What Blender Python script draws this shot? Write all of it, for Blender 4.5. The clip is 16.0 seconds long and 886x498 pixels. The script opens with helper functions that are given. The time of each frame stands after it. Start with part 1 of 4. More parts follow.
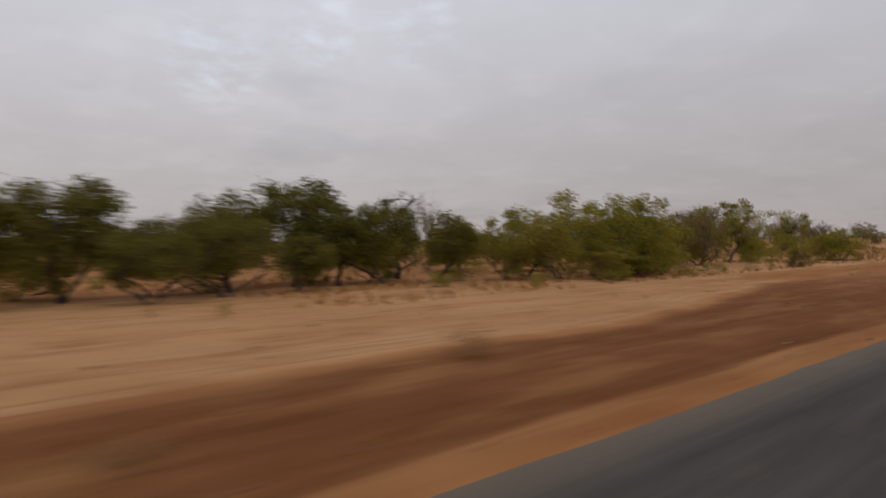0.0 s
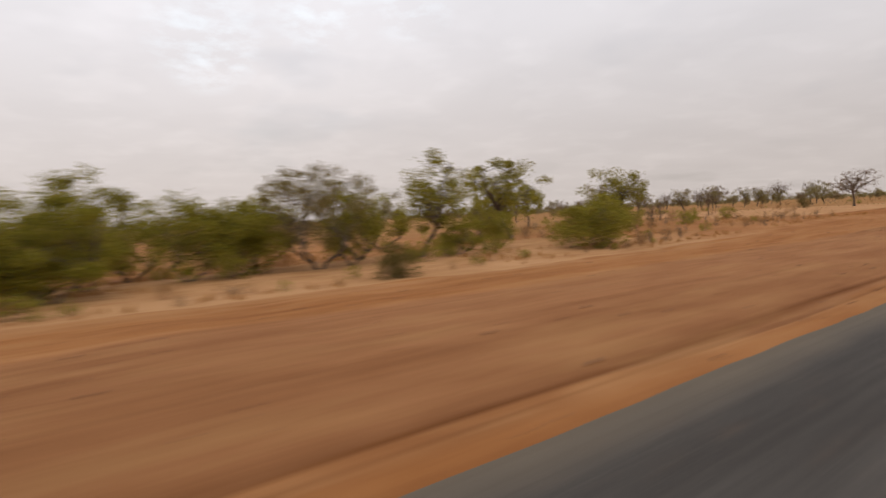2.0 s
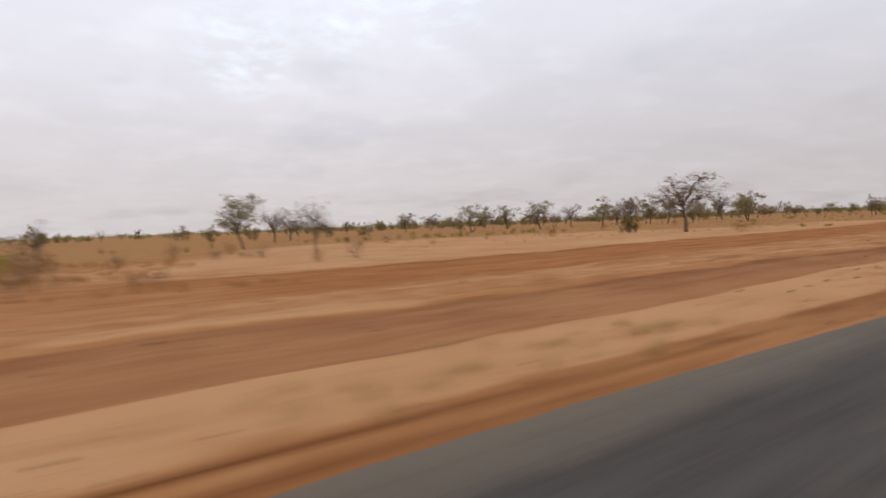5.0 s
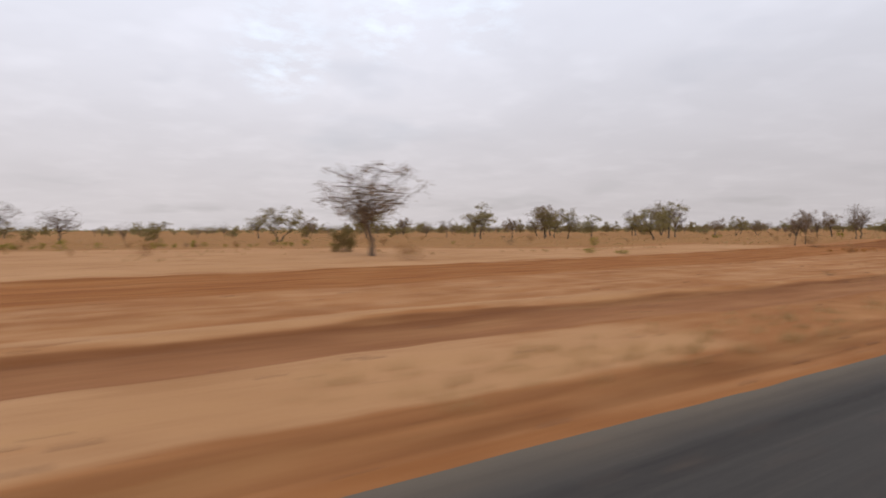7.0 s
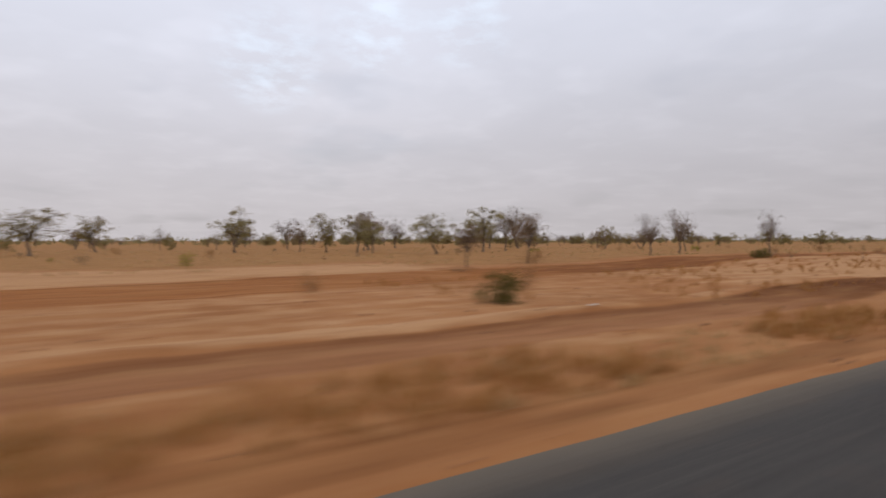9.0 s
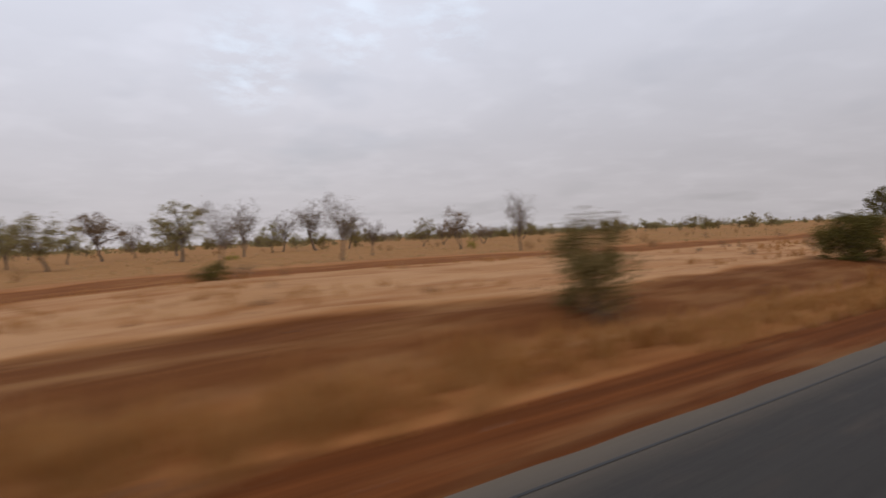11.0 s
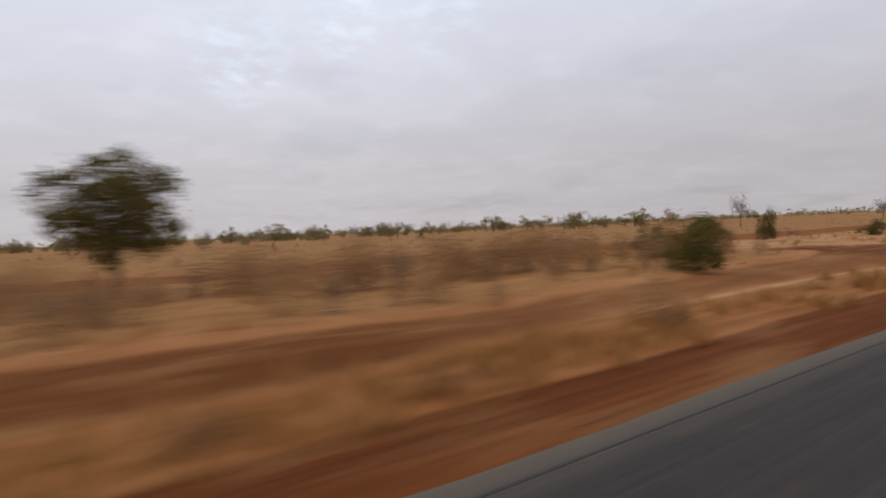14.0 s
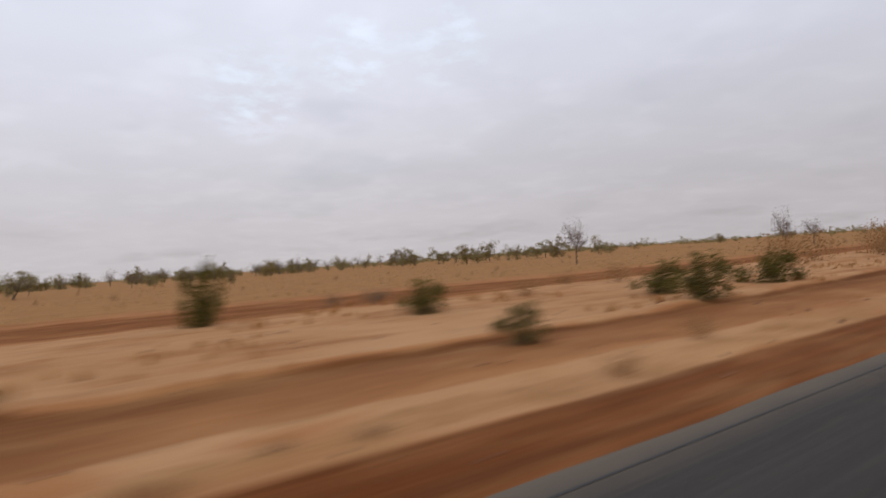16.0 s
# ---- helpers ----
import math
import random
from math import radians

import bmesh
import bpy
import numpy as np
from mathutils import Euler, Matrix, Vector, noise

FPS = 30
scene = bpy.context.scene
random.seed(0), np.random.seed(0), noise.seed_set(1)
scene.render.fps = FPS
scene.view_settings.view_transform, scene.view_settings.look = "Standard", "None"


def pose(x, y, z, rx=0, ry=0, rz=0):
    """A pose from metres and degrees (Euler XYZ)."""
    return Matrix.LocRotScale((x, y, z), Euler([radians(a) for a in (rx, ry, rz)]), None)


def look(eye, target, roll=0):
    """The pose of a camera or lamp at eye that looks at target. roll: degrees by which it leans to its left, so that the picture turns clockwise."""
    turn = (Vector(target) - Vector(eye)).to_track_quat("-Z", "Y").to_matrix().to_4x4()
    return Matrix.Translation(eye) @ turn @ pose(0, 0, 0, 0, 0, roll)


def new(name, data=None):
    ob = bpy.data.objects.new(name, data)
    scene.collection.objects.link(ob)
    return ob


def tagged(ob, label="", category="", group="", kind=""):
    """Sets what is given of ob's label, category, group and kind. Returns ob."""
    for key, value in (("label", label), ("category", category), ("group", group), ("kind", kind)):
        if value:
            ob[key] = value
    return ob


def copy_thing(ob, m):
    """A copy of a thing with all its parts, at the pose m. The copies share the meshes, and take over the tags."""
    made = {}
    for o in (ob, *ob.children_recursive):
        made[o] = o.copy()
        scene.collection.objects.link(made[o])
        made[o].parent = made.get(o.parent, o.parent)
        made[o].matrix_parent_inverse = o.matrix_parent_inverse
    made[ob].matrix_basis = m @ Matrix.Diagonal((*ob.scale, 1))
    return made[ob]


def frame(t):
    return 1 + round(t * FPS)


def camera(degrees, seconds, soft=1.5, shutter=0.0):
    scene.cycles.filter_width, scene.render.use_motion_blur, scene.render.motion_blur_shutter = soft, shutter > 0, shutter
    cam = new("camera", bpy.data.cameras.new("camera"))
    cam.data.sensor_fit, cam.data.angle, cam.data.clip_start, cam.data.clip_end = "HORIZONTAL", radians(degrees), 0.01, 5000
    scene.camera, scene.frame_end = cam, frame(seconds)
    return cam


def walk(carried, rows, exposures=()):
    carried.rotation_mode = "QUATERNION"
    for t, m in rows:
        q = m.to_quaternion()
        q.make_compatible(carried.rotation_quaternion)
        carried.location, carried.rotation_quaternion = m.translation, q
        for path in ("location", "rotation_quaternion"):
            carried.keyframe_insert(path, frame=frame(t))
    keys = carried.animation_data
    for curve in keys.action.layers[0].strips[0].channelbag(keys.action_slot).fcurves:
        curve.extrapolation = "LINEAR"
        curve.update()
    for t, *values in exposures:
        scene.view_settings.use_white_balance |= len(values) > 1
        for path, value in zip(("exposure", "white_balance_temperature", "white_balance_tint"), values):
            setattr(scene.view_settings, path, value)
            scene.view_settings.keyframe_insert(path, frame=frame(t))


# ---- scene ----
# Sahel roadside seen from a vehicle: x runs along the road, y away from it, z up.
cam = camera(73.7, 16.0, soft=1.5, shutter=0.65)
EYE_Z = 2.1
# seconds, x, y, yaw (from +y, to the left), pitch, roll
ROWS = [
    (0, 0.00, 0.53, -38.09, -0.77, -0.62),
    (0.5, 12.08, 0.63, -37.24, -2.43, -1.40),
    (1, 24.17, 0.78, -37.46, -3.23, -2.27),
    (1.5, 36.24, 0.79, -37.88, -3.62, -2.17),
    (2, 48.21, 0.72, -37.99, -3.28, -2.75),
    (2.5, 60.13, 0.65, -38.02, -4.40, -2.58),
    (3, 72.16, 0.49, -38.43, -3.50, -2.65),
    (3.5, 84.30, 0.49, -36.10, -4.06, -1.93),
    (4, 96.57, 0.22, -35.34, -1.39, -3.38),
    (6.5, 157.01, 0.26, -34.03, -4.09, 0.98),
    (7, 169.15, 0.13, -32.47, -1.92, -0.19),
    (7.5, 181.28, 0.23, -33.97, -2.64, -2.02),
    (8, 193.37, 0.09, -32.93, -1.75, -0.80),
    (10.5, 253.68, 0.36, -34.47, -0.10, 0.59),
    (11, 265.73, 0.53, -34.82, -1.35, -2.37),
    (11.5, 277.81, 0.52, -34.96, -0.34, -0.72),
    (12, 289.86, 0.56, -34.84, -0.84, -2.55),
    (12.5, 301.87, 0.55, -34.89, -2.02, -2.31),
    (13, 313.86, 0.60, -34.60, -1.80, -1.33),
    (13.5, 325.93, 0.43, -34.63, -0.96, -1.74),
    (14, 337.84, 0.43, -35.29, -1.93, -2.53),
    (14.5, 349.80, 0.33, -35.26, -0.46, -2.50),
    (15, 361.78, 0.31, -35.73, -0.47, -2.30),
    (15.5, 373.83, 0.22, -36.07, -0.53, -3.14),
    (16, 385.88, 0.31, -34.40, 0.87, -3.92),
]


def eye_pose(x, y, yaw, pitch, roll):
    a, b = radians(yaw), radians(pitch)
    ahead = Vector((-math.sin(a) * math.cos(b), math.cos(a) * math.cos(b), math.sin(b)))
    eye = Vector((x, y, EYE_Z))
    return look(eye, eye + ahead * 10, roll)


walk(cam, [(t, eye_pose(*row)) for t, *row in ROWS],
     exposures=[(0.0, -0.5, 6950, 10), (0.5, -0.32, 6950, 10), (1.0, -0.17, 6950, 10), (1.5, 0.0, 7050, 10), (2.0, 0.0, 7300, 10), (2.5, 0.0, 7050, 10), (3.0, 0.0, 6850, 10),
                (6.5, 0.05, 6750, 10), (7.0, 0.0, 6700, 10), (7.5, -0.1, 6650, 10), (8.0, -0.1, 6600, 10), (10.5, -0.24, 6600, 10), (16.0, -0.17, 6600, 10)])

# ---- sky and sun ----
world = bpy.data.worlds.new("overcast")
scene.world = world
world.use_nodes = True
wt = world.node_tree
wt.nodes.clear()


def wn(kind, **values):
    node = wt.nodes.new(kind)
    for key, value in values.items():
        node.inputs[key].default_value = value
    return node


SUN_UP, SUN_TURN = radians(52), radians(200)
sky = wt.nodes.new("ShaderNodeTexSky")
sky.sky_type, sky.sun_disc = "NISHITA", False
sky.sun_elevation, sky.sun_rotation, sky.dust_density = SUN_UP, SUN_TURN, 4.0
coord = wt.nodes.new("ShaderNodeTexCoord")
split = wt.nodes.new("ShaderNodeSeparateXYZ")
wt.links.new(coord.outputs["Generated"], split.inputs[0])
# cloud deck seen in perspective: direction divided by its height
lift = wt.nodes.new("ShaderNodeMath")
lift.operation = "ADD"
lift.inputs[1].default_value = 0.16
wt.links.new(split.outputs["Z"], lift.inputs[0])
deck = wt.nodes.new("ShaderNodeVectorMath")
deck.operation = "DIVIDE"
wt.links.new(coord.outputs["Generated"], deck.inputs[0])
spread = wt.nodes.new("ShaderNodeCombineXYZ")
for axis in ("X", "Y"):
    wt.links.new(lift.outputs[0], spread.inputs[axis])
spread.inputs["Z"].default_value = 1.0
wt.links.new(spread.outputs[0], deck.inputs[1])
billow = wn("ShaderNodeTexNoise", Scale=1.3, Detail=5.0, Roughness=0.5, Distortion=0.4)
wt.links.new(deck.outputs[0], billow.inputs["Vector"])
wisps = wn("ShaderNodeTexNoise", Scale=1.1, Detail=3.0, Roughness=0.5)
wt.links.new(deck.outputs[0], wisps.inputs["Vector"])
climb = wn("ShaderNodeMapRange", **{"From Min": -0.02, "From Max": 0.42})
climb.interpolation_type = "SMOOTHSTEP"
wt.links.new(split.outputs["Z"], climb.inputs["Value"])
base = wt.nodes.new("ShaderNodeMix")
base.data_type = "RGBA"
base.inputs["A"].default_value = (0.618, 0.586, 0.612, 1)
base.inputs["B"].default_value = (0.825, 0.862, 1.0, 1)
wt.links.new(climb.outputs[0], base.inputs["Factor"])
feather = wn("ShaderNodeTexNoise", Scale=4.0, Detail=2.5, Roughness=0.5, Distortion=0.1)
wt.links.new(deck.outputs[0], feather.inputs["Vector"])
tone = wn("ShaderNodeMapRange", **{"From Min": 0.3, "From Max": 0.72, "To Min": 0.975, "To Max": 1.06})
wt.links.new(billow.outputs["Fac"], tone.inputs["Value"])
shade = wt.nodes.new("ShaderNodeVectorMath")
shade.operation = "SCALE"
# thin bright openings in the deck
thin = base.outputs["Result"]
for way, reach in (((0.285, 0.914, 0.288), 0.9955), ((0.43, 0.845, 0.335), 0.9965), ((0.55, 0.758, 0.352), 0.996)):
    near_it = wt.nodes.new("ShaderNodeVectorMath")
    near_it.operation = "DOT_PRODUCT"
    near_it.inputs[1].default_value = Vector(way).normalized()
    wt.links.new(coord.outputs["Generated"], near_it.inputs[0])
    spot = wn("ShaderNodeMapRange", **{"From Min": reach, "From Max": 0.9995})
    wt.links.new(near_it.outputs["Value"], spot.inputs["Value"])
    torn = wn("ShaderNodeTexNoise", Scale=8.0, Detail=5.0, Roughness=0.6)
    wt.links.new(deck.outputs[0], torn.inputs["Vector"])
    ragged = wn("ShaderNodeMapRange", **{"From Min": 0.44, "From Max": 0.66, "To Max": 0.6})
    wt.links.new(torn.outputs["Fac"], ragged.inputs["Value"])
    amount = wt.nodes.new("ShaderNodeMath")
    amount.operation = "MULTIPLY"
    wt.links.new(spot.outputs[0], amount.inputs[0])
    wt.links.new(ragged.outputs[0], amount.inputs[1])
    opened = wt.nodes.new("ShaderNodeMix")
    opened.data_type = "RGBA"
    opened.inputs["B"].default_value = (0.9, 1.02, 1.2, 1)
    wt.links.new(amount.outputs[0], opened.inputs["Factor"])
    wt.links.new(thin, opened.inputs["A"])
    thin = opened.outputs["Result"]
wt.links.new(thin, shade.inputs[0])
glint = wn("ShaderNodeMapRange", **{"From Min": 0.5, "From Max": 0.8, "To Min": 0.0, "To Max": 0.07})
wt.links.new(feather.outputs["Fac"], glint.inputs["Value"])
total = wt.nodes.new("ShaderNodeMath")
total.operation = "ADD"
wt.links.new(tone.outputs[0], total.inputs[0])
wt.links.new(glint.outputs[0], total.inputs[1])
# the deck thickens down the road
thick = wn("ShaderNodeMapRange", **{"From Min": 0.45, "From Max": 1.0, "To Min": 1.0, "To Max": 0.85})
wt.links.new(split.outputs["X"], thick.inputs["Value"])
dimmed = wt.nodes.new("ShaderNodeMath")
dimmed.operation = "MULTIPLY"
wt.links.new(total.outputs[0], dimmed.inputs[0])
wt.links.new(thick.outputs[0], dimmed.inputs[1])
wt.links.new(dimmed.outputs[0], shade.inputs["Scale"])
clouds = wn("ShaderNodeBackground", Strength=1.0)
wt.links.new(shade.outputs[0], clouds.inputs["Color"])
clear = wn("ShaderNodeBackground", Strength=0.1)
wt.links.new(sky.outputs[0], clear.inputs["Color"])
gap = wn("ShaderNodeMapRange", **{"From Min": 0.56, "From Max": 0.8, "To Min": 1.0, "To Max": 0.72})
wt.links.new(wisps.outputs["Fac"], gap.inputs["Value"])
both = wt.nodes.new("ShaderNodeMixShader")
wt.links.new(gap.outputs[0], both.inputs["Fac"])
wt.links.new(clear.outputs[0], both.inputs[1])
wt.links.new(clouds.outputs[0], both.inputs[2])
sky_out = wt.nodes.new("ShaderNodeOutputWorld")
wt.links.new(both.outputs[0], sky_out.inputs["Surface"])

sun_data = bpy.data.lights.new("sun", "SUN")
sun_data.energy, sun_data.angle, sun_data.color = 0.6, radians(14), (1.0, 0.93, 0.84)
sun = new("sun", sun_data)
sun_dir = Vector((math.sin(SUN_TURN) * math.cos(SUN_UP), math.cos(SUN_TURN) * math.cos(SUN_UP), math.sin(SUN_UP)))
sun.matrix_world = look(sun_dir * 50, (0, 0, 0))


# ---- materials ----
class Nodes:
    """A node material in the making."""

    def __init__(self, name, rough=0.9):
        self.mat = bpy.data.materials.new(name)
        self.mat.use_nodes = True
        self.tree = self.mat.node_tree
        self.bsdf = self.tree.nodes["Principled BSDF"]
        self.bsdf.inputs["Roughness"].default_value = rough
        self.bsdf.inputs["Specular IOR Level"].default_value = 0.25
        geo = self.add("ShaderNodeTexCoord")
        self.place = geo.outputs["Object"]

    def add(self, kind):
        return self.tree.nodes.new(kind)

    def link(self, a, b):
        self.tree.links.new(a, b)

    def noise(self, scale, detail=4.0, rough=0.55, stretch=(1, 1, 1)):
        m = self.add("ShaderNodeMapping")
        m.inputs["Scale"].default_value = stretch
        self.link(self.place, m.inputs["Vector"])
        n = self.add("ShaderNodeTexNoise")
        n.inputs["Scale"].default_value, n.inputs["Detail"].default_value = scale, detail
        n.inputs["Roughness"].default_value = rough
        self.link(m.outputs[0], n.inputs["Vector"])
        return n.outputs["Fac"]

    def spread(self, value, a, b, c=0.0, d=1.0):
        m = self.add("ShaderNodeMapRange")
        for key, v in zip(("From Min", "From Max", "To Min", "To Max"), (a, b, c, d)):
            m.inputs[key].default_value = v
        self.link(value, m.inputs["Value"])
        return m.outputs[0]

    def calc(self, op, a, b):
        m = self.add("ShaderNodeMath")
        m.operation = op
        for k, v in enumerate((a, b)):
            if isinstance(v, (int, float)):
                m.inputs[k].default_value = v
            else:
                self.link(v, m.inputs[k])
        return m.outputs[0]

    def mix(self, fac, a, b, blend="MIX"):
        m = self.add("ShaderNodeMix")
        m.data_type, m.blend_type = "RGBA", blend
        if isinstance(fac, (int, float)):
            m.inputs["Factor"].default_value = fac
        else:
            self.link(fac, m.inputs["Factor"])
        for key, v in (("A", a), ("B", b)):
            if isinstance(v, tuple):
                m.inputs[key].default_value = (*v, 1)
            else:
                self.link(v, m.inputs[key])
        return m.outputs["Result"]

    def attribute(self, name):
        a = self.add("ShaderNodeAttribute")
        a.attribute_name = name
        return a.outputs["Fac"]

    def colour(self, socket):
        self.link(socket, self.bsdf.inputs["Base Color"])

    def bump(self, height, strength, distance=0.05):
        b = self.add("ShaderNodeBump")
        b.inputs["Strength"].default_value, b.inputs["Distance"].default_value = strength, distance
        self.link(height, b.inputs["Height"])
        self.link(b.outputs[0], self.bsdf.inputs["Normal"])


def ground_material():
    n = Nodes("laterite_ground", 1.0)
    n.bsdf.inputs["Specular IOR Level"].default_value = 0.06
    fine = n.noise(9, 6, 0.65)
    grit = n.noise(38, 3, 0.6)
    broad = n.noise(0.13, 5, 0.6)
    patch = n.noise(0.7, 5, 0.6)
    ruts = n.noise(1.0, 4, 0.6, (0.045, 2.1, 1))
    wear = n.noise(1.0, 3, 0.5, (0.16, 0.9, 1))

    def mask(name, soft, lo=0.34, hi=0.66):
        # attribute broken up by ragged noise
        v = n.calc("ADD", n.attribute(name), n.calc("MULTIPLY", n.calc("SUBTRACT", wear, 0.5), soft))
        v = n.calc("ADD", v, n.calc("MULTIPLY", n.calc("SUBTRACT", patch, 0.5), soft * 0.8))
        return n.spread(v, lo, hi)

    sand = n.mix(n.spread(broad, 0.35, 0.65), (0.394, 0.184, 0.076), (0.310, 0.135, 0.052))
    sand = n.mix(n.spread(patch, 0.5, 0.8), sand, (0.452, 0.231, 0.102))
    pale = n.mix(n.spread(broad, 0.35, 0.65), (0.498, 0.284, 0.143), (0.425, 0.228, 0.106))
    orange = n.mix(n.spread(ruts, 0.35, 0.65), (0.268, 0.102, 0.032), (0.352, 0.146, 0.049))
    red = n.mix(n.spread(ruts, 0.38, 0.66), (0.101, 0.032, 0.009), (0.176, 0.057, 0.016))
    gravel = n.mix(n.spread(ruts, 0.25, 0.75), (0.285, 0.129, 0.056), (0.355, 0.167, 0.076))
    dark = n.mix(n.spread(ruts, 0.32, 0.68), (0.118, 0.041, 0.011), (0.160, 0.059, 0.018))
    straw = n.mix(n.spread(patch, 0.35, 0.65), (0.420, 0.222, 0.088), (0.315, 0.158, 0.058))
    straw = n.mix(n.spread(fine, 0.42, 0.6), straw, (0.284, 0.148, 0.058))
    c = n.mix(mask("pale", 0.7), sand, pale)
    c = n.mix(mask("straw", 0.8), c, straw)
    c = n.mix(mask("orange", 0.45), c, orange)
    c = n.mix(mask("gravel", 0.4), c, gravel)
    c = n.mix(n.calc("MULTIPLY", mask("dark", 0.35, 0.2, 0.85), 0.95), c, dark)
    c = n.mix(mask("red", 0.35, 0.25, 0.75), c, red)
    c = n.mix(n.spread(grit, 0.56, 0.72, 0.0, 0.45), c, (0.168, 0.084, 0.040))
    c = n.mix(n.spread(fine, 0.3, 0.7, 0.0, 0.3), c, (0.75, 0.55, 0.4), "MULTIPLY")
    drift = n.noise(1.0, 5, 0.62, (0.22, 0.75, 1))
    c = n.mix(n.spread(drift, 0.5, 0.68, 0.0, 0.4), c, (0.62, 0.52, 0.45), "MULTIPLY")
    c = n.mix(n.spread(drift, 0.5, 0.3, 0.0, 0.3), c, (0.441, 0.241, 0.101))
    n.colour(c)
    n.bump(n.calc("ADD", n.calc("MULTIPLY", fine, 0.7), n.calc("MULTIPLY", ruts, 0.6)), 0.5, 0.06)
    return n.mat


def asphalt_material():
    n = Nodes("worn_asphalt", 0.9)
    n.bsdf.inputs["Specular IOR Level"].default_value = 0.12
    grit = n.noise(55, 3, 0.6)
    lanes = n.noise(1.0, 5, 0.65, (0.1, 1.1, 1))
    broad = n.noise(0.5, 4, 0.6)
    edge = n.attribute("edge")
    c = n.mix(n.spread(lanes, 0.35, 0.65), (0.046, 0.041, 0.037), (0.080, 0.072, 0.064))
    c = n.mix(n.spread(n.calc("ADD", edge, n.calc("MULTIPLY", n.calc("SUBTRACT", broad, 0.5), 0.6)), 0.3, 0.95), c, (0.135, 0.108, 0.08))
    fresh = n.calc("MULTIPLY", n.attribute("fresh"), n.spread(lanes, 0.3, 0.7, 0.4, 0.85))
    c = n.mix(fresh, c, (0.026, 0.0245, 0.023))
    streaks = n.noise(1.0, 5, 0.65, (0.035, 4.5, 1))
    c = n.mix(n.spread(streaks, 0.5, 0.72, 0.0, 0.4), c, (0.6, 0.6, 0.61), "MULTIPLY")
    c = n.mix(n.spread(streaks, 0.48, 0.3, 0.0, 0.16), c, (0.135, 0.118, 0.1))
    c = n.mix(n.spread(grit, 0.5, 0.75, 0.0, 0.5), c, (0.15, 0.128, 0.105))
    c = n.mix(n.spread(n.noise(2.2, 5, 0.65), 0.58, 0.8, 0.0, 0.4), c, (0.2, 0.12, 0.075))
    n.colour(c)
    n.bump(grit, 0.4, 0.012)
    return n.mat


def seam_material():
    n = Nodes("bitumen_seam", 0.8)
    n.colour(n.mix(n.noise(6, 3), (0.03, 0.029, 0.029), (0.055, 0.052, 0.05)))
    return n.mat


def bark_material(name, a, b):
    n = Nodes(name, 0.95)
    g = n.noise(9, 5, 0.65, (1, 1, 0.25))
    info = n.add("ShaderNodeObjectInfo")
    c = n.mix(n.spread(g, 0.35, 0.65), a, b)
    c = n.mix(n.spread(info.outputs["Random"], 0, 1, 0.0, 0.5), c, (0.6, 0.55, 0.5), "MULTIPLY")
    n.colour(c)
    n.bump(g, 0.6, 0.03)
    return n.mat


def leaf_material(name, a, b, c, thin=0.25):
    """Leaves: three tones by piece, tinted by tree, some light coming through."""
    n = Nodes(name, 0.75)
    n.bsdf.inputs["Specular IOR Level"].default_value = 0.08
    geo = n.add("ShaderNodeNewGeometry")
    info = n.add("ShaderNodeObjectInfo")
    r = geo.outputs["Random Per Island"]
    col = n.mix(n.spread(r, 0.0, 0.6), a, b)
    col = n.mix(n.spread(r, 0.7, 1.0), col, c)
    col = n.mix(n.spread(info.outputs["Random"], 0, 1, 0.0, 0.4), col, c)
    col = n.mix(n.spread(n.noise(1.2, 3), 0.35, 0.7, 0.0, 0.45), col, (0.55, 0.55, 0.5), "MULTIPLY")
    n.colour(col)
    veil = n.add("ShaderNodeBsdfTranslucent")
    n.link(col, veil.inputs["Color"])
    m = n.add("ShaderNodeMixShader")
    m.inputs["Fac"].default_value = thin
    n.link(n.bsdf.outputs[0], m.inputs[1])
    n.link(veil.outputs[0], m.inputs[2])
    n.link(m.outputs[0], n.tree.nodes["Material Output"].inputs["Surface"])
    return n.mat


GROUND = ground_material()
ASPHALT = asphalt_material()
SEAM = seam_material()
BARK = bark_material("grey_brown_bark", (0.085, 0.062, 0.045), (0.19, 0.15, 0.115))
BARK_DARK = bark_material("dark_dead_wood", (0.055, 0.042, 0.038), (0.10, 0.078, 0.07))
BARK_DRY = bark_material("dry_tan_twigs", (0.2, 0.125, 0.075), (0.33, 0.22, 0.14))
BARK_PALE = bark_material("pale_dry_wood", (0.122, 0.084, 0.057), (0.215, 0.155, 0.11))
LEAF_GREEN = leaf_material("green_leaves", (0.184, 0.18, 0.023), (0.298, 0.267, 0.037), (0.38, 0.298, 0.068), 0.45)
# olive, lightened to carry some haze on the farther trees
LEAF_OLIVE = leaf_material("olive_leaves", (0.18, 0.15, 0.046), (0.255, 0.198, 0.068), (0.315, 0.226, 0.105), 0.48)
LEAF_DARK = leaf_material("dark_green_leaves", (0.088, 0.077, 0.017), (0.132, 0.11, 0.026), (0.18, 0.138, 0.044), 0.32)
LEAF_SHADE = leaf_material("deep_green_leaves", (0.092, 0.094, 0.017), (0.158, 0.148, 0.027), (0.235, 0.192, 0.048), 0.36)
# green paled so that the leaf colour holds the haze of distance
LEAF_HAZED = leaf_material("hazed_green_leaves", (0.23, 0.2, 0.083), (0.31, 0.262, 0.112), (0.37, 0.295, 0.15), 0.5)
LEAF_OLIVE_DARK = leaf_material("dusty_olive_leaves", (0.12, 0.096, 0.03), (0.185, 0.142, 0.046), (0.25, 0.18, 0.075), 0.4)
LEAF_DRY = leaf_material("dry_brown_leaves", (0.29, 0.15, 0.06), (0.38, 0.21, 0.092), (0.45, 0.275, 0.13), 0.5)
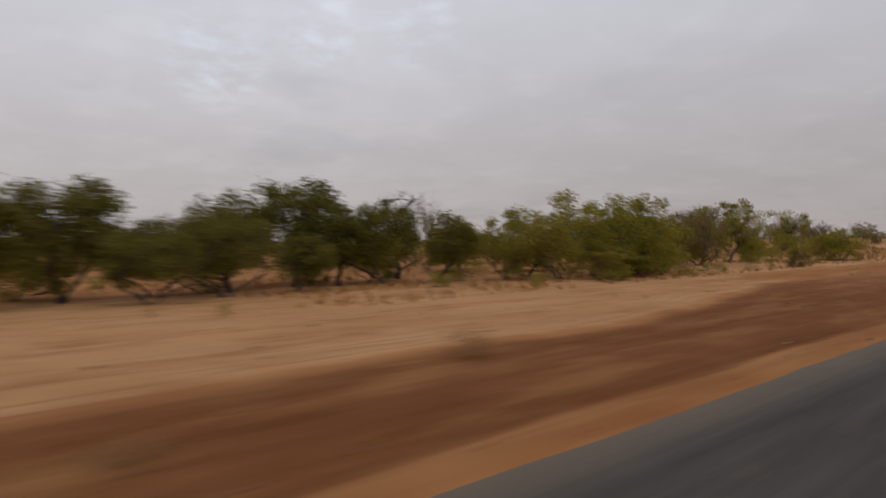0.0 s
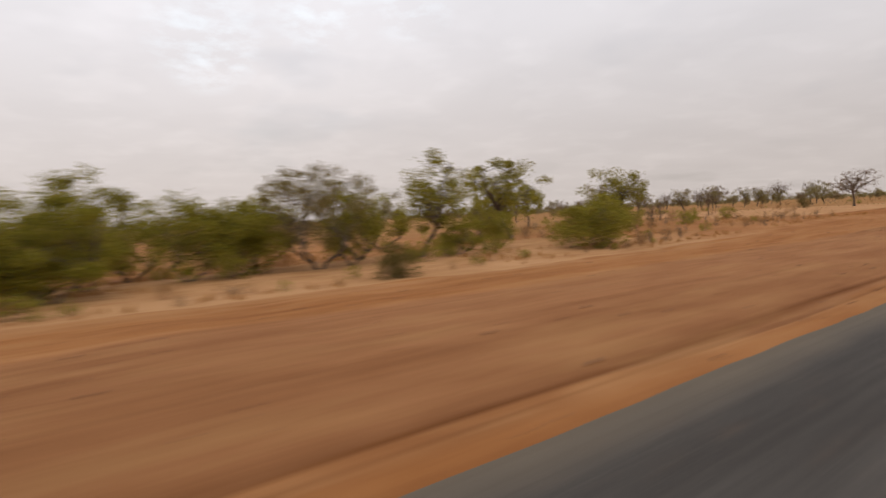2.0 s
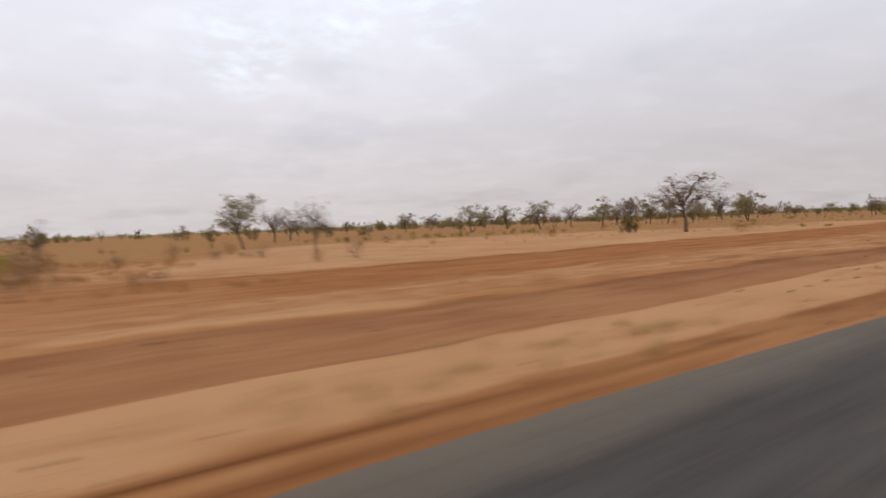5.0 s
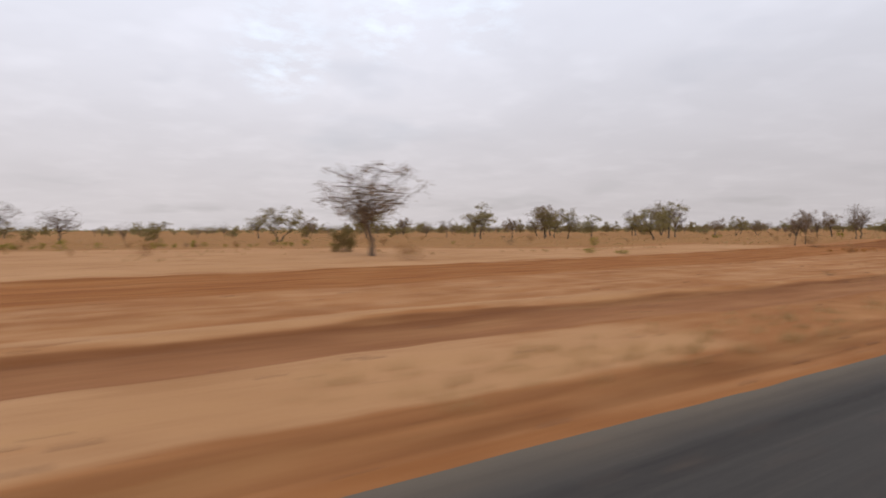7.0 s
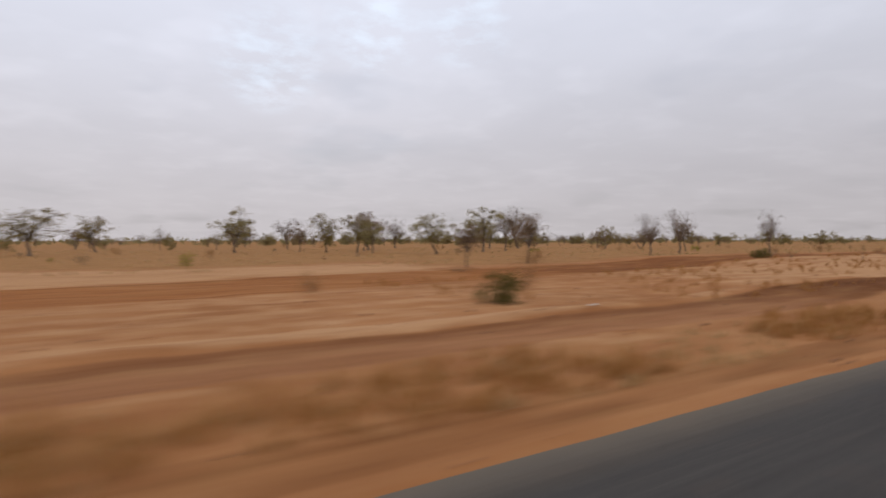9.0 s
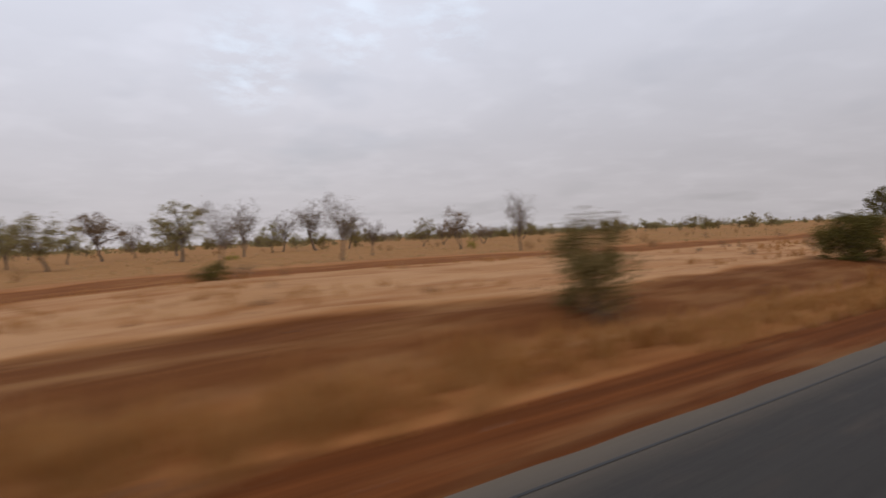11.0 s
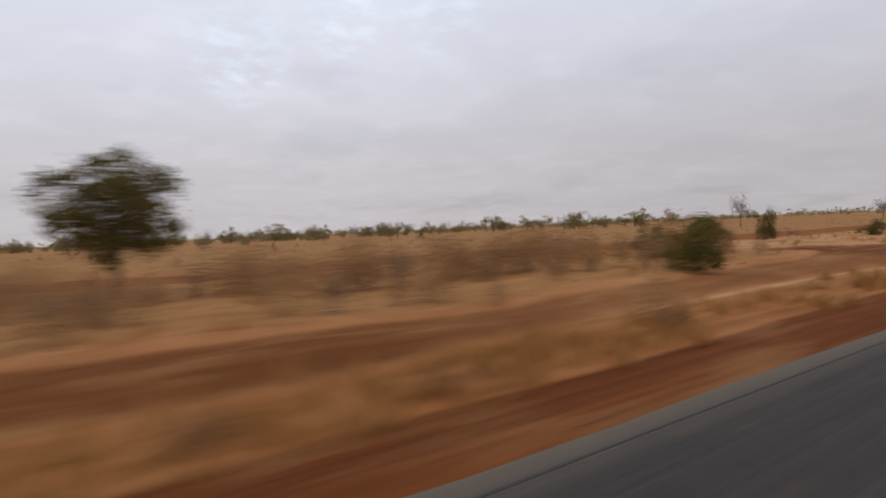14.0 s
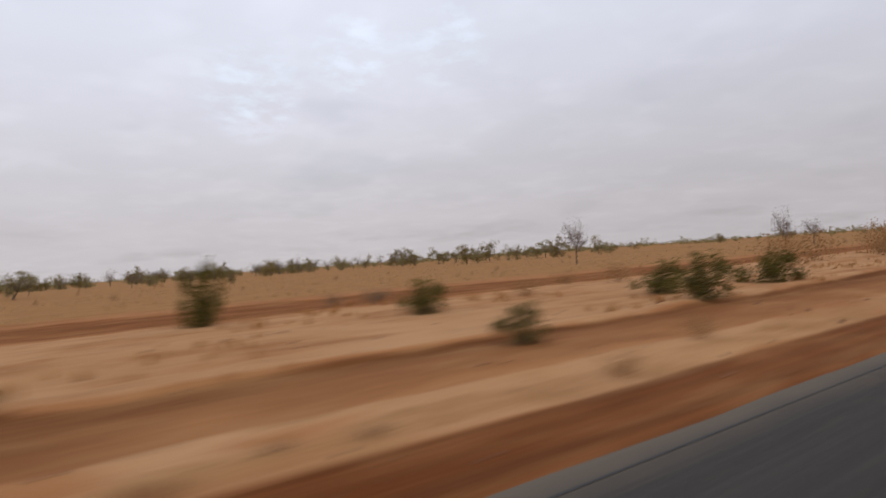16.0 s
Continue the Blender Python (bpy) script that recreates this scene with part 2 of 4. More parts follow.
# withered brown, with some distance haze put into its lighter tones
LEAF_BROWN = leaf_material("withered_leaves", (0.165, 0.108, 0.062), (0.235, 0.155, 0.092), (0.30, 0.205, 0.125), 0.42)
LEAF_GREY = leaf_material("grey_green_leaves", (0.14, 0.104, 0.064), (0.2, 0.15, 0.096), (0.26, 0.195, 0.13), 0.45)
STRAW = leaf_material("straw_grass", (0.35, 0.145, 0.04), (0.43, 0.205, 0.066), (0.49, 0.275, 0.105), 0.45)
STRAW_PALE = leaf_material("pale_straw", (0.42, 0.255, 0.105), (0.48, 0.31, 0.14), (0.53, 0.37, 0.19), 0.45)
SCRAP = Nodes("dusty_plastic", 0.5)
SCRAP.colour(SCRAP.mix(SCRAP.noise(12, 3), (0.4, 0.37, 0.33), (0.55, 0.52, 0.48)))
SCRAP = SCRAP.mat
STONE = bark_material("laterite_stone", (0.10, 0.05, 0.03), (0.22, 0.115, 0.065))


# ---- mesh helpers ----
def mesh_of(name, verts, faces, material, smooth=False):
    me = bpy.data.meshes.new(name)
    me.from_pydata([tuple(v) for v in verts], [], faces)
    me.materials.append(material)
    if smooth:
        me.polygons.foreach_set("use_smooth", [True] * len(me.polygons))
    me.update()
    return me


def under(name, me, parent, label=""):
    ob = new(name, me)
    ob.parent = parent
    return tagged(ob, label) if label else ob


LATTICE = np.random.default_rng(7).random((256, 256))


def wave(x, y, size, shift=0):
    """Smooth value noise, 0 to 1, over the plan."""
    u, v = np.asarray(x, float) / size + 37.3 + shift, np.asarray(y, float) / size + 11.7 + 2 * shift
    i, j = np.floor(u).astype(int), np.floor(v).astype(int)
    f, g = u - i, v - j
    f, g = f * f * (3 - 2 * f), g * g * (3 - 2 * g)
    a = LATTICE[i % 256, j % 256] * (1 - f) + LATTICE[(i + 1) % 256, j % 256] * f
    b = LATTICE[i % 256, (j + 1) % 256] * (1 - f) + LATTICE[(i + 1) % 256, (j + 1) % 256] * f
    return a * (1 - g) + b * g


def step(a, b, v):
    k = np.clip((np.asarray(v, float) - a) / (b - a), 0, 1)
    return k * k * (3 - 2 * k)


def strip(y, a, b, soft):
    return step(a - soft, a + soft, y) * (1 - step(b - soft, b + soft, y))


ROAD_EDGE, ROAD_FAR = 4.44, -3.0


def track_edges(x):
    """Near and far edge of the gravel track beside the road."""
    near = np.interp(x, [0, 40, 80, 92, 110, 156, 175, 192, 240, 248, 256, 264, 300, 330, 350, 362, 374, 400, 460],
                     [5.3, 5.3, 5.6, 8.0, 8.9, 10.2, 9.9, 9.6, 9.9, 10.9, 10.7, 9.1, 8.8, 9.0, 9.6, 9.5, 9.3, 8.9, 9.0])
    far = np.interp(x, [0, 14, 18, 23, 34, 52, 84, 100, 123, 156, 168, 180, 205, 235, 248, 256, 266, 272, 280, 290, 301, 316, 334, 348, 360, 369, 373, 379, 386, 396, 460],
                    [10.0, 10.3, 11.0, 12.4, 14.6, 15.6, 15.0, 14.6, 14.6, 13.8, 12.8, 13.3, 12.3, 12.8, 15.4, 15.2, 14.4, 12.9, 11.8, 12.5, 13.4, 12.8, 12.9, 12.2, 12, 13.2, 19, 18, 13.4, 12.9, 13])
    return near, far


def second_track(x):
    """Near and far edge of the orange piste beyond the verge."""
    near = np.interp(x, [120, 155, 175, 192, 210, 235, 260, 300, 330, 376, 400, 460], [19, 20.5, 21.5, 22.8, 22.5, 26, 28.5, 30, 32, 29, 27.5, 27])
    far = np.interp(x, [120, 165, 190, 210, 240, 260, 300, 330, 376, 400, 460], [29, 31, 32, 33, 36.5, 38.5, 40, 42, 40, 38, 36])
    return near, far


def height(x, y):
    """The lie of the land."""
    x, y = np.asarray(x, float), np.asarray(y, float)
    off = step(5, 9, y) + step(4, 8, -y)
    z = -0.05 - 0.06 * step(ROAD_EDGE, 5.6, y) - 0.06 * step(3, 5, -y)
    t0, t1 = track_edges(x)
    edge = 0.8 * (wave(x, y, 9) - 0.5)
    z = z - 0.07 * strip(y + edge, t0, t1, 0.4)
    z = z + 0.11 * strip(y + edge, t1 + 0.1, t1 + 1.1, 0.35) * (0.3 + 0.7 * wave(x, y, 11, 5)) * step(84, 120, x)
    # the road runs on a low bank past the grove
    low = 1 - step(78, 124, x)
    z = z - low * (0.8 * step(7, 27, y) + 0.6 * step(27, 52, y) * (1 - 0.7 * step(55, 85, x)))
    # raised sand beyond the dark track
    z = z + step(8.3, 11.6, y) * (0.52 * strip(x, 266, 302, 7) + 0.2 * strip(x, 302, 347, 7) + 0.34 * strip(x, 352, 373, 6)) * (1 - step(30, 60, y))
    z = z + off * (0.10 * (wave(x, y, 3.1, 1) - 0.5) + 0.05 * (wave(x, y, 1.1, 2) - 0.5))
    z = z + 0.5 * (wave(x, y, 46, 4) - 0.5) * step(16, 60, y)
    z = z + 2.5 * (wave(x, y, 320, 6) - 0.5) * step(90, 400, np.hypot(y, np.maximum(np.abs(x - 220) - 250, 0)))
    near, far = second_track(x)
    z = z - 0.07 * strip(y, near + 1, far - 1, 1.5) * step(115, 150, x)
    return z


def build_ground():
    xs = np.concatenate([-np.geomspace(20, 2600, 26)[::-1], np.arange(-19, 470, 0.55), np.geomspace(471, 3600, 44)])
    ys = np.concatenate([-np.geomspace(4.4, 2600, 22)[::-1], np.arange(-3.6, 4.2, 1.1), np.arange(4.2, 15.6, 0.22),
                         np.arange(15.8, 44, 0.6), np.geomspace(44.6, 3800, 60)])
    gx, gy = np.meshgrid(xs, ys)
    gz = height(gx, gy)
    gz[(gy < ROAD_EDGE - 0.05) & (gy > ROAD_FAR)] = -0.09
    cols, rows = len(xs), len(ys)
    k = np.arange(cols * rows).reshape(rows, cols)
    quads = np.stack([k[:-1, :-1], k[:-1, 1:], k[1:, 1:], k[1:, :-1]], -1).reshape(-1, 4)
    me = bpy.data.meshes.new("ground")
    me.from_pydata(np.stack([gx, gy, gz], -1).reshape(-1, 3).tolist(), [], quads.tolist())
    me.polygons.foreach_set("use_smooth", [True] * len(me.polygons))
    # what covers the soil, and the shade painted along track lips, as weights
    x, y = gx, gy
    edge = 0.8 * (wave(x, y, 9) - 0.5) + 0.35 * (wave(x, y, 2.6, 2) - 0.5)
    wob = 1.5 * (wave(x, y, 12) - 0.5) + 0.7 * (wave(x, y, 3.5, 2) - 0.5)
    w2 = 0.25 * (wave(x, y, 6, 8) - 0.5)
    early = 1 - step(84, 98, x)
    late = step(234, 252, x)
    mid = (1 - early) * (1 - late)
    t0, t1 = track_edges(x)
    near, far = second_track(x)
    lane = step(t0 - 0.25 - 0.45 * late, t0 + 0.25 + 0.5 * late, y + edge + 0.6 * late * (wave(x, y, 2.2, 4) - 0.5)) * (1 - step(t1 - 0.22 - 0.5 * early, t1 + 0.22 + 0.4 * early, y + edge))
    deep = np.clip((y - t0) / (t1 - t0), 0, 1)
    brush = strip(x, 330, 372, 5)
    gravel = 0.9 * lane * (1 - late)
    dark = lane * (early * (0.74 - 0.42 * step(20, 60, x)) * (1 - 0.6 * step(46, 60, x) * step(0.2, 0.7, deep)) * (1 - 0.5 * step(60, 84, x) * (1 - deep)) + mid * (0.16 + 0.48 * deep ** 1.5) * (0.75 + 0.25 * step(125, 152, x)) + 0.9 * late * (1 - 0.35 * strip(x, 345, 370, 5)) * (1 - 0.62 * step(381, 389, x) * (1 - deep ** 2)))
    # tyre lines in the sand beside the lane
    tyres = (0.5 + 0.5 * np.sin((y - t1 + 0.5 * edge) * 8.5)) ** 2 * strip(y + edge, t1 - 0.6, t1 + 4.5, 0.8) * (1 - step(34, 52, x))
    gravel = np.maximum(gravel, 0.5 * tyres)
    dark = np.maximum(dark, 0.32 * tyres * wave(x, y, 8, 2))
    # thin dark line painted as shade along the lane's far lip
    dark = np.maximum(dark, 0.42 * strip(y + edge, t1 - 0.28, t1 + 0.08, 0.1) * mid * step(140, 152, x))
    # wheel ruts and the worn shoulder
    ruts = np.maximum(0.6 * strip(y + 0.5 * w2, 5.2, 5.36, 0.08), strip(y + w2 - 0.35 * strip(x, 70, 118, 8), 5.72, 6.02, 0.15))
    dark = np.maximum(dark, (0.85 - 0.25 * step(120, 150, x)) * ruts * step(36, 54, x) * (1 - late))
    dark = np.maximum(dark, (0.2 + 0.42 * wave(0.2 * x, y, 0.35, 5)) * strip(y + w2, 4.95, 6.4, 0.12) * step(92, 140, x) * (1 - late))
    dark = np.maximum(dark, (0.46 + 0.3 * strip(x, 255, 266, 3) + 0.3 * strip(x, 307, 333, 4)) * strip(y + wob, 6.4, t0, 0.4) * late * (1 - 0.45 * step(332, 344, x) - 0.55 * step(354, 362, x)) * (0.35 + 0.65 * wave(x, 2 * y, 5, 4)))
    # berm shade painted dark along the piste's far edge
    dark = np.maximum(dark, 0.5 * strip(y + edge, far - 0.9, far - 0.1, 0.25) * strip(x, 130, 235, 12))
    orange = (0.4 + 0.12 * wave(x, y, 4, 3)) * strip(y + w2, 4.3, 5.2 - 0.3 * step(100, 140, x), 0.12) * (1 - late)
    orange = np.maximum(orange, 0.52 * strip(y + edge, t1, t1 + 3.6 + 4.4 * step(36, 50, x), 0.4) * step(26, 44, x) * (1 - step(108, 140, x)))
    orange = np.maximum(orange, (0.9 - 0.2 * late) * strip(y + edge, near, far, 0.5) * step(102, 145, x))
    orange = np.maximum(orange, (0.62 + 0.2 * strip(x, 256, 268, 4)) * strip(y + wob, 6.0, t0, 0.5) * late * (1 - 0.6 * step(370, 384, x)))
    patches = step(0.35, 0.8, 0.6 * wave(x, 2.2 * y, 5, 3) + 0.4 * wave(x, 2 * y, 1.9, 6))
    # bare sand beyond the piste reaches further out in places
    bare = far + 14 + 34 * strip(x + 40 * (wave(x, y, 38, 3) - 0.5), 132, 200, 34) + 14 * (wave(x, y, 26, 7) - 0.5)
    pale = 0.62 * strip(y + edge, t1, 24, 0.8) * (1 - step(28, 60, x))
    pale = np.maximum(pale, (0.3 + 0.5 * patches + 0.4 * strip(x, 90, 180, 6)) * (0.75 + 0.5 * wave(x, 2 * y, 0.9, 8)) * (1 - 0.5 * step(172, 186, x)) * strip(y + edge, 6.3, t0, 0.4) * mid)
    pale = np.maximum(pale, 0.75 * strip(y + edge, t1 + 0.1, t1 + 1.7, 0.3) * mid * step(0.35, 0.6, wave(x, y, 7, 9)))
    pale = np.maximum(pale, 0.42 * strip(y + wob, t1, near, 0.5) * mid)
    pale = np.maximum(pale, (0.5 + 0.36 * patches) * strip(y + edge, t1, near, 0.5) * step(232, 258, x) * (1 - 0.75 * brush))
    pale = np.maximum(pale, 0.9 * strip(y + wob, far, bare, 5.0) * step(102, 140, x) * (1 - 0.65 * late))
    pale = np.maximum(pale, 0.68 * strip(y + wob, 20, 44, 2.0) * (1 - step(85, 115, x)))
    pale = np.maximum(pale, (0.1 + 0.5 * patches + 0.35 * step(380, 390, x)) * strip(y + wob, 6.3, t0, 0.4) * step(332, 346, x))
    windrow = 0.75 * strip(y + edge, t0 - 0.42, t0 - 0.02, 0.1) * late * step(0.45, 0.75, wave(x, y, 6, 7))
    pale = np.maximum(pale, windrow)
    red = np.maximum((0.95 - 0.3 * step(383, 391, x)) * strip(y + w2, 4.2, 6.3 + 0.25 * step(345, 352, x) + np.interp(x, [257, 260, 265, 269, 303, 309, 328, 334, 358, 366, 373, 377, 382, 388], [0, 0.7, 0.7, 0, 0, 0.6, 0.6, 0, 0, 0.5, 1.1, 0.5, 0.2, 0]), 0.2), 0.5 * strip(y + edge, near + 0.5, far - 0.5, 0.6)) * late
    red = np.maximum(red, 0.36 * strip(y + w2, 4.3, 5.6, 0.2) * (1 - 0.4 * step(30, 60, x) + 0.45 * strip(x, 86, 130, 8)) * (1 - late))
    litter_y = step(24, 29, y + 2 * wob) * (1 - step(110, 150, x))
    straw = 0.8 * step(bare - 6, bare + 6, y + 3 * wob) * step(60, 120, x)
    straw = np.maximum(straw, 0.66 * step(far + 1, far + 5, y + wob) * late)
    straw = np.maximum(straw, 0.62 * strip(y + wob, 6.25, t0, 0.4) * late * (1 - 0.35 * step(370, 384, x)))
    straw = np.maximum(straw, 0.62 * strip(y + wob, t1 + 0.6, 30, 1.0) * brush)
    straw = np.maximum(straw, np.maximum(0.5 * step(110, 160, y), 0.38 * litter_y)) * (1 - windrow)
    orange = orange * (1 - windrow)
    for name, values in (("orange", orange), ("red", red), ("gravel", gravel), ("dark", dark), ("straw", straw), ("pale", pale)):
        me.attributes.new(name, "FLOAT", "POINT").data.foreach_set("value", np.clip(values, 0, 1).ravel().astype(np.float32))
    me.materials.append(GROUND)
    me.update()
    tagged(new("ground", me), "dry reddish sand and laterite plain with vehicle tracks", "ground", kind="structure")


def build_road():
    xs = np.concatenate([np.arange(-400, -30, 4.0), np.arange(-30, 470, 0.35), np.arange(470, 1200, 4.0)])
    edge = ROAD_EDGE + np.interp(xs, [100, 104, 111, 126, 146], [0, 0.2, 0.5, 0.4, 0]) + 0.09 * (wave(xs, 0 * xs, 3.3) - 0.5) + 0.07 * (wave(xs, 0 * xs, 0.7, 3) - 0.5)
    lines = [np.full_like(xs, ROAD_FAR), np.full_like(xs, -0.2), np.full_like(xs, 2.4), np.full_like(xs, 3.6), np.full_like(xs, 4.0), edge, edge + 0.05]
    tops = [0.0, 0.05, 0.02, 0.01, 0.004, -0.012, -0.14]
    worn = [0, 0, 0.05, 0.3, 0.75, 1.0, 1.0]
    pts = np.stack([np.stack([xs, l, np.full_like(xs, z)], -1) for l, z in zip(lines, tops)])
    rows, cols = pts.shape[:2]
    k = np.arange(rows * cols).reshape(rows, cols)
    quads = np.stack([k[:-1, :-1], k[:-1, 1:], k[1:, 1:], k[1:, :-1]], -1).reshape(-1, 4)
    me = mesh_of("road", pts.reshape(-1, 3).tolist(), quads.tolist(), ASPHALT)
    me.attributes.new("edge", "FLOAT", "POINT").data.foreach_set("value", np.repeat(worn, cols).astype(np.float32))
    newer = np.tile(0.55 * strip(xs, 138, 244, 12) + 0.95 * step(244, 262, xs), rows) * np.repeat([1, 1, 1, 0.95, 0.6, 0.1, 0.0], cols)
    me.attributes.new("fresh", "FLOAT", "POINT").data.foreach_set("value", newer.astype(np.float32))
    tagged(new("road", me), "worn grey asphalt road with a ragged, sandy edge", "road", kind="structure")
    # a dark joint along the strip that widened the road
    xs = np.arange(246, 470, 0.5)
    mid = 4.03 + 0.06 * (wave(xs, 0 * xs, 5, 2) - 0.5)
    half = 0.012 + 0.014 * wave(xs, 0 * xs, 1.7, 4)
    v = [(x, m - h, 0.009) for x, m, h in zip(xs, mid, half)] + [(x, m + h, 0.008) for x, m, h in zip(xs, mid, half)]
    n = len(xs)
    me = mesh_of("road_seam", v, [(i, i + 1, n + i + 1, n + i) for i in range(n - 1)], SEAM)
    tagged(new("road_seam", me), "dark bitumen joint along the road's edge strip", "road marking", kind="structure")


build_ground()
build_road()


# ---- plants ----
def tube(verts, faces, pts, radii, sides):
    """A tapered limb along a bent line."""
    start = len(verts)
    for i, p in enumerate(pts):
        way = (pts[min(i + 1, len(pts) - 1)] - pts[max(i - 1, 0)]).normalized()
        a = way.orthogonal().normalized()
        b = way.cross(a)
        for s in range(sides):
            w = 2 * math.pi * s / sides
            verts.append(p + (a * math.cos(w) + b * math.sin(w)) * radii[i])
    for i in range(len(pts) - 1):
        for s in range(sides):
            q = start + i * sides
            faces.append((q + s, q + (s + 1) % sides, q + sides + (s + 1) % sides, q + sides + s))


def bend(rng, a, b, rise, n, wobble):
    """A curved line from a to b that first heads along rise."""
    mid = a + rise
    pts = []
    for i in range(n + 1):
        t = i / n
        p = a * (1 - t) ** 2 + mid * 2 * t * (1 - t) + b * t * t
        if 0 < i < n:
            p = p + Vector((rng.gauss(0, wobble), rng.gauss(0, wobble), rng.gauss(0, wobble)))
        pts.append(p)
    return pts


def blades(centres, sigma, per, size, rng_seed, flat=0.7):
    """Small folded leaves scattered about the twig ends."""
    g = np.random.default_rng(rng_seed)
    c = np.repeat(np.array(centres, float), per, 0)
    n = len(c)
    c = c + g.normal(0, 1, (n, 3)) * sigma * (1, 1, flat)
    a = g.normal(0, 1, (n, 3))
    a /= np.linalg.norm(a, axis=1)[:, None]
    b = np.cross(a, g.normal(0, 1, (n, 3)))
    b /= np.linalg.norm(b, axis=1)[:, None]
    up = np.cross(a, b)
    long = size * g.uniform(0.55, 1.35, (n, 1))
    wide = long * g.uniform(0.38, 0.62, (n, 1))
    quad = np.stack([c - a * long * 0.5, c + b * wide * 0.5 + up * wide * 0.2, c + a * long * 0.5, c - b * wide * 0.5 + up * wide * 0.2], 1)
    return quad.reshape(-1, 3), np.arange(4 * n).reshape(-1, 4)


def pads(centres, radius, per, size, rng_seed, flat=0.55):
    """Dense rounded clumps of leaves, one round each limb's end."""
    g = np.random.default_rng(rng_seed + 500)
    m = len(centres)
    r = np.repeat(radius * g.uniform(0.55, 1.25, m), per)[:, None]
    n = m * per
    way = g.normal(0, 1, (n, 3))
    way /= np.linalg.norm(way, axis=1)[:, None]
    spots = np.repeat(np.array(centres, float), per, 0) + way * r * g.random((n, 1)) ** 0.45 * (1, 1, flat)
    return blades(spots, 0.02, 1, size, rng_seed + 900)


def grow(seed, tall, wide, fork, crown_low, mains, subs, twigs, trunk_r, stems=1, flat_top=0.0, lean=0.05, sides=6, split=False):
    """Wood and leaf ends of a tree: limbs reach for points inside its crown. fork and crown_low are fractions of its height.
    The wood is a list of (vertices, faces): the trunk, and with split each limb with its twigs."""
    rng = random.Random(seed)
    wood, ends, fine, tips = [([], [])], [], [], []
    cz, rz, rr = tall * (1 + crown_low) / 2, tall * (1 - crown_low) / 2, wide / 2

    def inside(p):
        q = Vector((p.x / rr, p.y / rr, (p.z - cz) / rz))
        if flat_top and q.z > flat_top:
            q.z = flat_top + (q.z - flat_top) * 0.3
        if q.length > 1:
            q = q / q.length * rng.uniform(0.86, 1.04)
        return Vector((q.x * rr, q.y * rr, q.z * rz + cz))

    for s in range(stems):
        w = 2 * math.pi * (s + rng.random() * 0.6) / stems
        off = Vector((math.cos(w), math.sin(w), 0)) * (0.0 if stems == 1 else trunk_r * 1.2)
        tip = off * (1 if stems == 1 else 3 + wide * 0.9) + Vector((rng.uniform(-lean, lean) * tall, rng.uniform(-lean, lean) * tall, fork * tall * rng.uniform(0.85, 1.15)))
        r = trunk_r / (stems ** 0.5)
        line = bend(rng, off - Vector((0, 0, 0.25)), tip, Vector((0, 0, fork * tall * 0.5)), 5, trunk_r * 0.35)
        tube(*wood[0], line, [r * (1.35 - 0.25 * i) if i < 2 else r * (0.95 - 0.05 * i) for i in range(6)], sides)
        for m in range(max(1, round(mains / stems))):
            a = 2 * math.pi * (m + rng.random() * 0.8) / max(1, mains / stems) + w
            d = rng.uniform(0.35, 0.8)
            goal = inside(Vector((tip.x * 0.6 + math.cos(a) * rr * d, tip.y * 0.6 + math.sin(a) * rr * d, cz + rz * rng.uniform(-0.55, 0.75))))
            limb = bend(rng, tip, goal, Vector((0, 0, (goal.z - tip.z) * 0.35)) + (goal - tip) * 0.25, 5, 0.02 * tall)
            lr = r * rng.uniform(0.42, 0.6)
            if split:
                wood.append(([], []))
            tube(*wood[-1], limb, [lr * (1 - 0.13 * i) for i in range(6)], max(4, sides - 1))
            for u in range(subs):
                k = rng.uniform(1.5, 5)
                i = min(4, int(k))
                root = limb[i].lerp(limb[i + 1], k - i)
                goal2 = inside(root + Vector((rng.gauss(0, rr * 0.42), rng.gauss(0, rr * 0.42), rng.gauss(rz * 0.12, rz * 0.42))))
                twig = bend(rng, root, goal2, (goal2 - root) * 0.4 + Vector((0, 0, 0.1 * rz)), 3, 0.012 * tall)
                sr = lr * 0.36
                tube(*wood[-1], twig, [sr, sr * 0.8, sr * 0.55, sr * 0.3], 3 if sides < 5 else 4)
                ends += [twig[2], twig[3]]
                tips.append(twig[3])
                for q in range(twigs):
                    root2 = twig[rng.choice((1, 2, 3))]
                    goal3 = inside(root2 + Vector((rng.gauss(0, rr * 0.2), rng.gauss(0, rr * 0.2), rng.gauss(rz * 0.05, rz * 0.2))))
                    fine.append((wood[-1], root2, goal3, sr * 0.32))
                    ends.append(goal3)
    for piece, a, b, r in fine:
        if sides < 5:
            tube(*piece, [a, b], [r, r * 0.4], 3)
        else:
            tube(*piece, [a, a.lerp(b, 0.55) + Vector((0, 0, (b - a).length * 0.07)), b], [r, r * 0.8, r * 0.4], 3)
    return wood, ends, tips


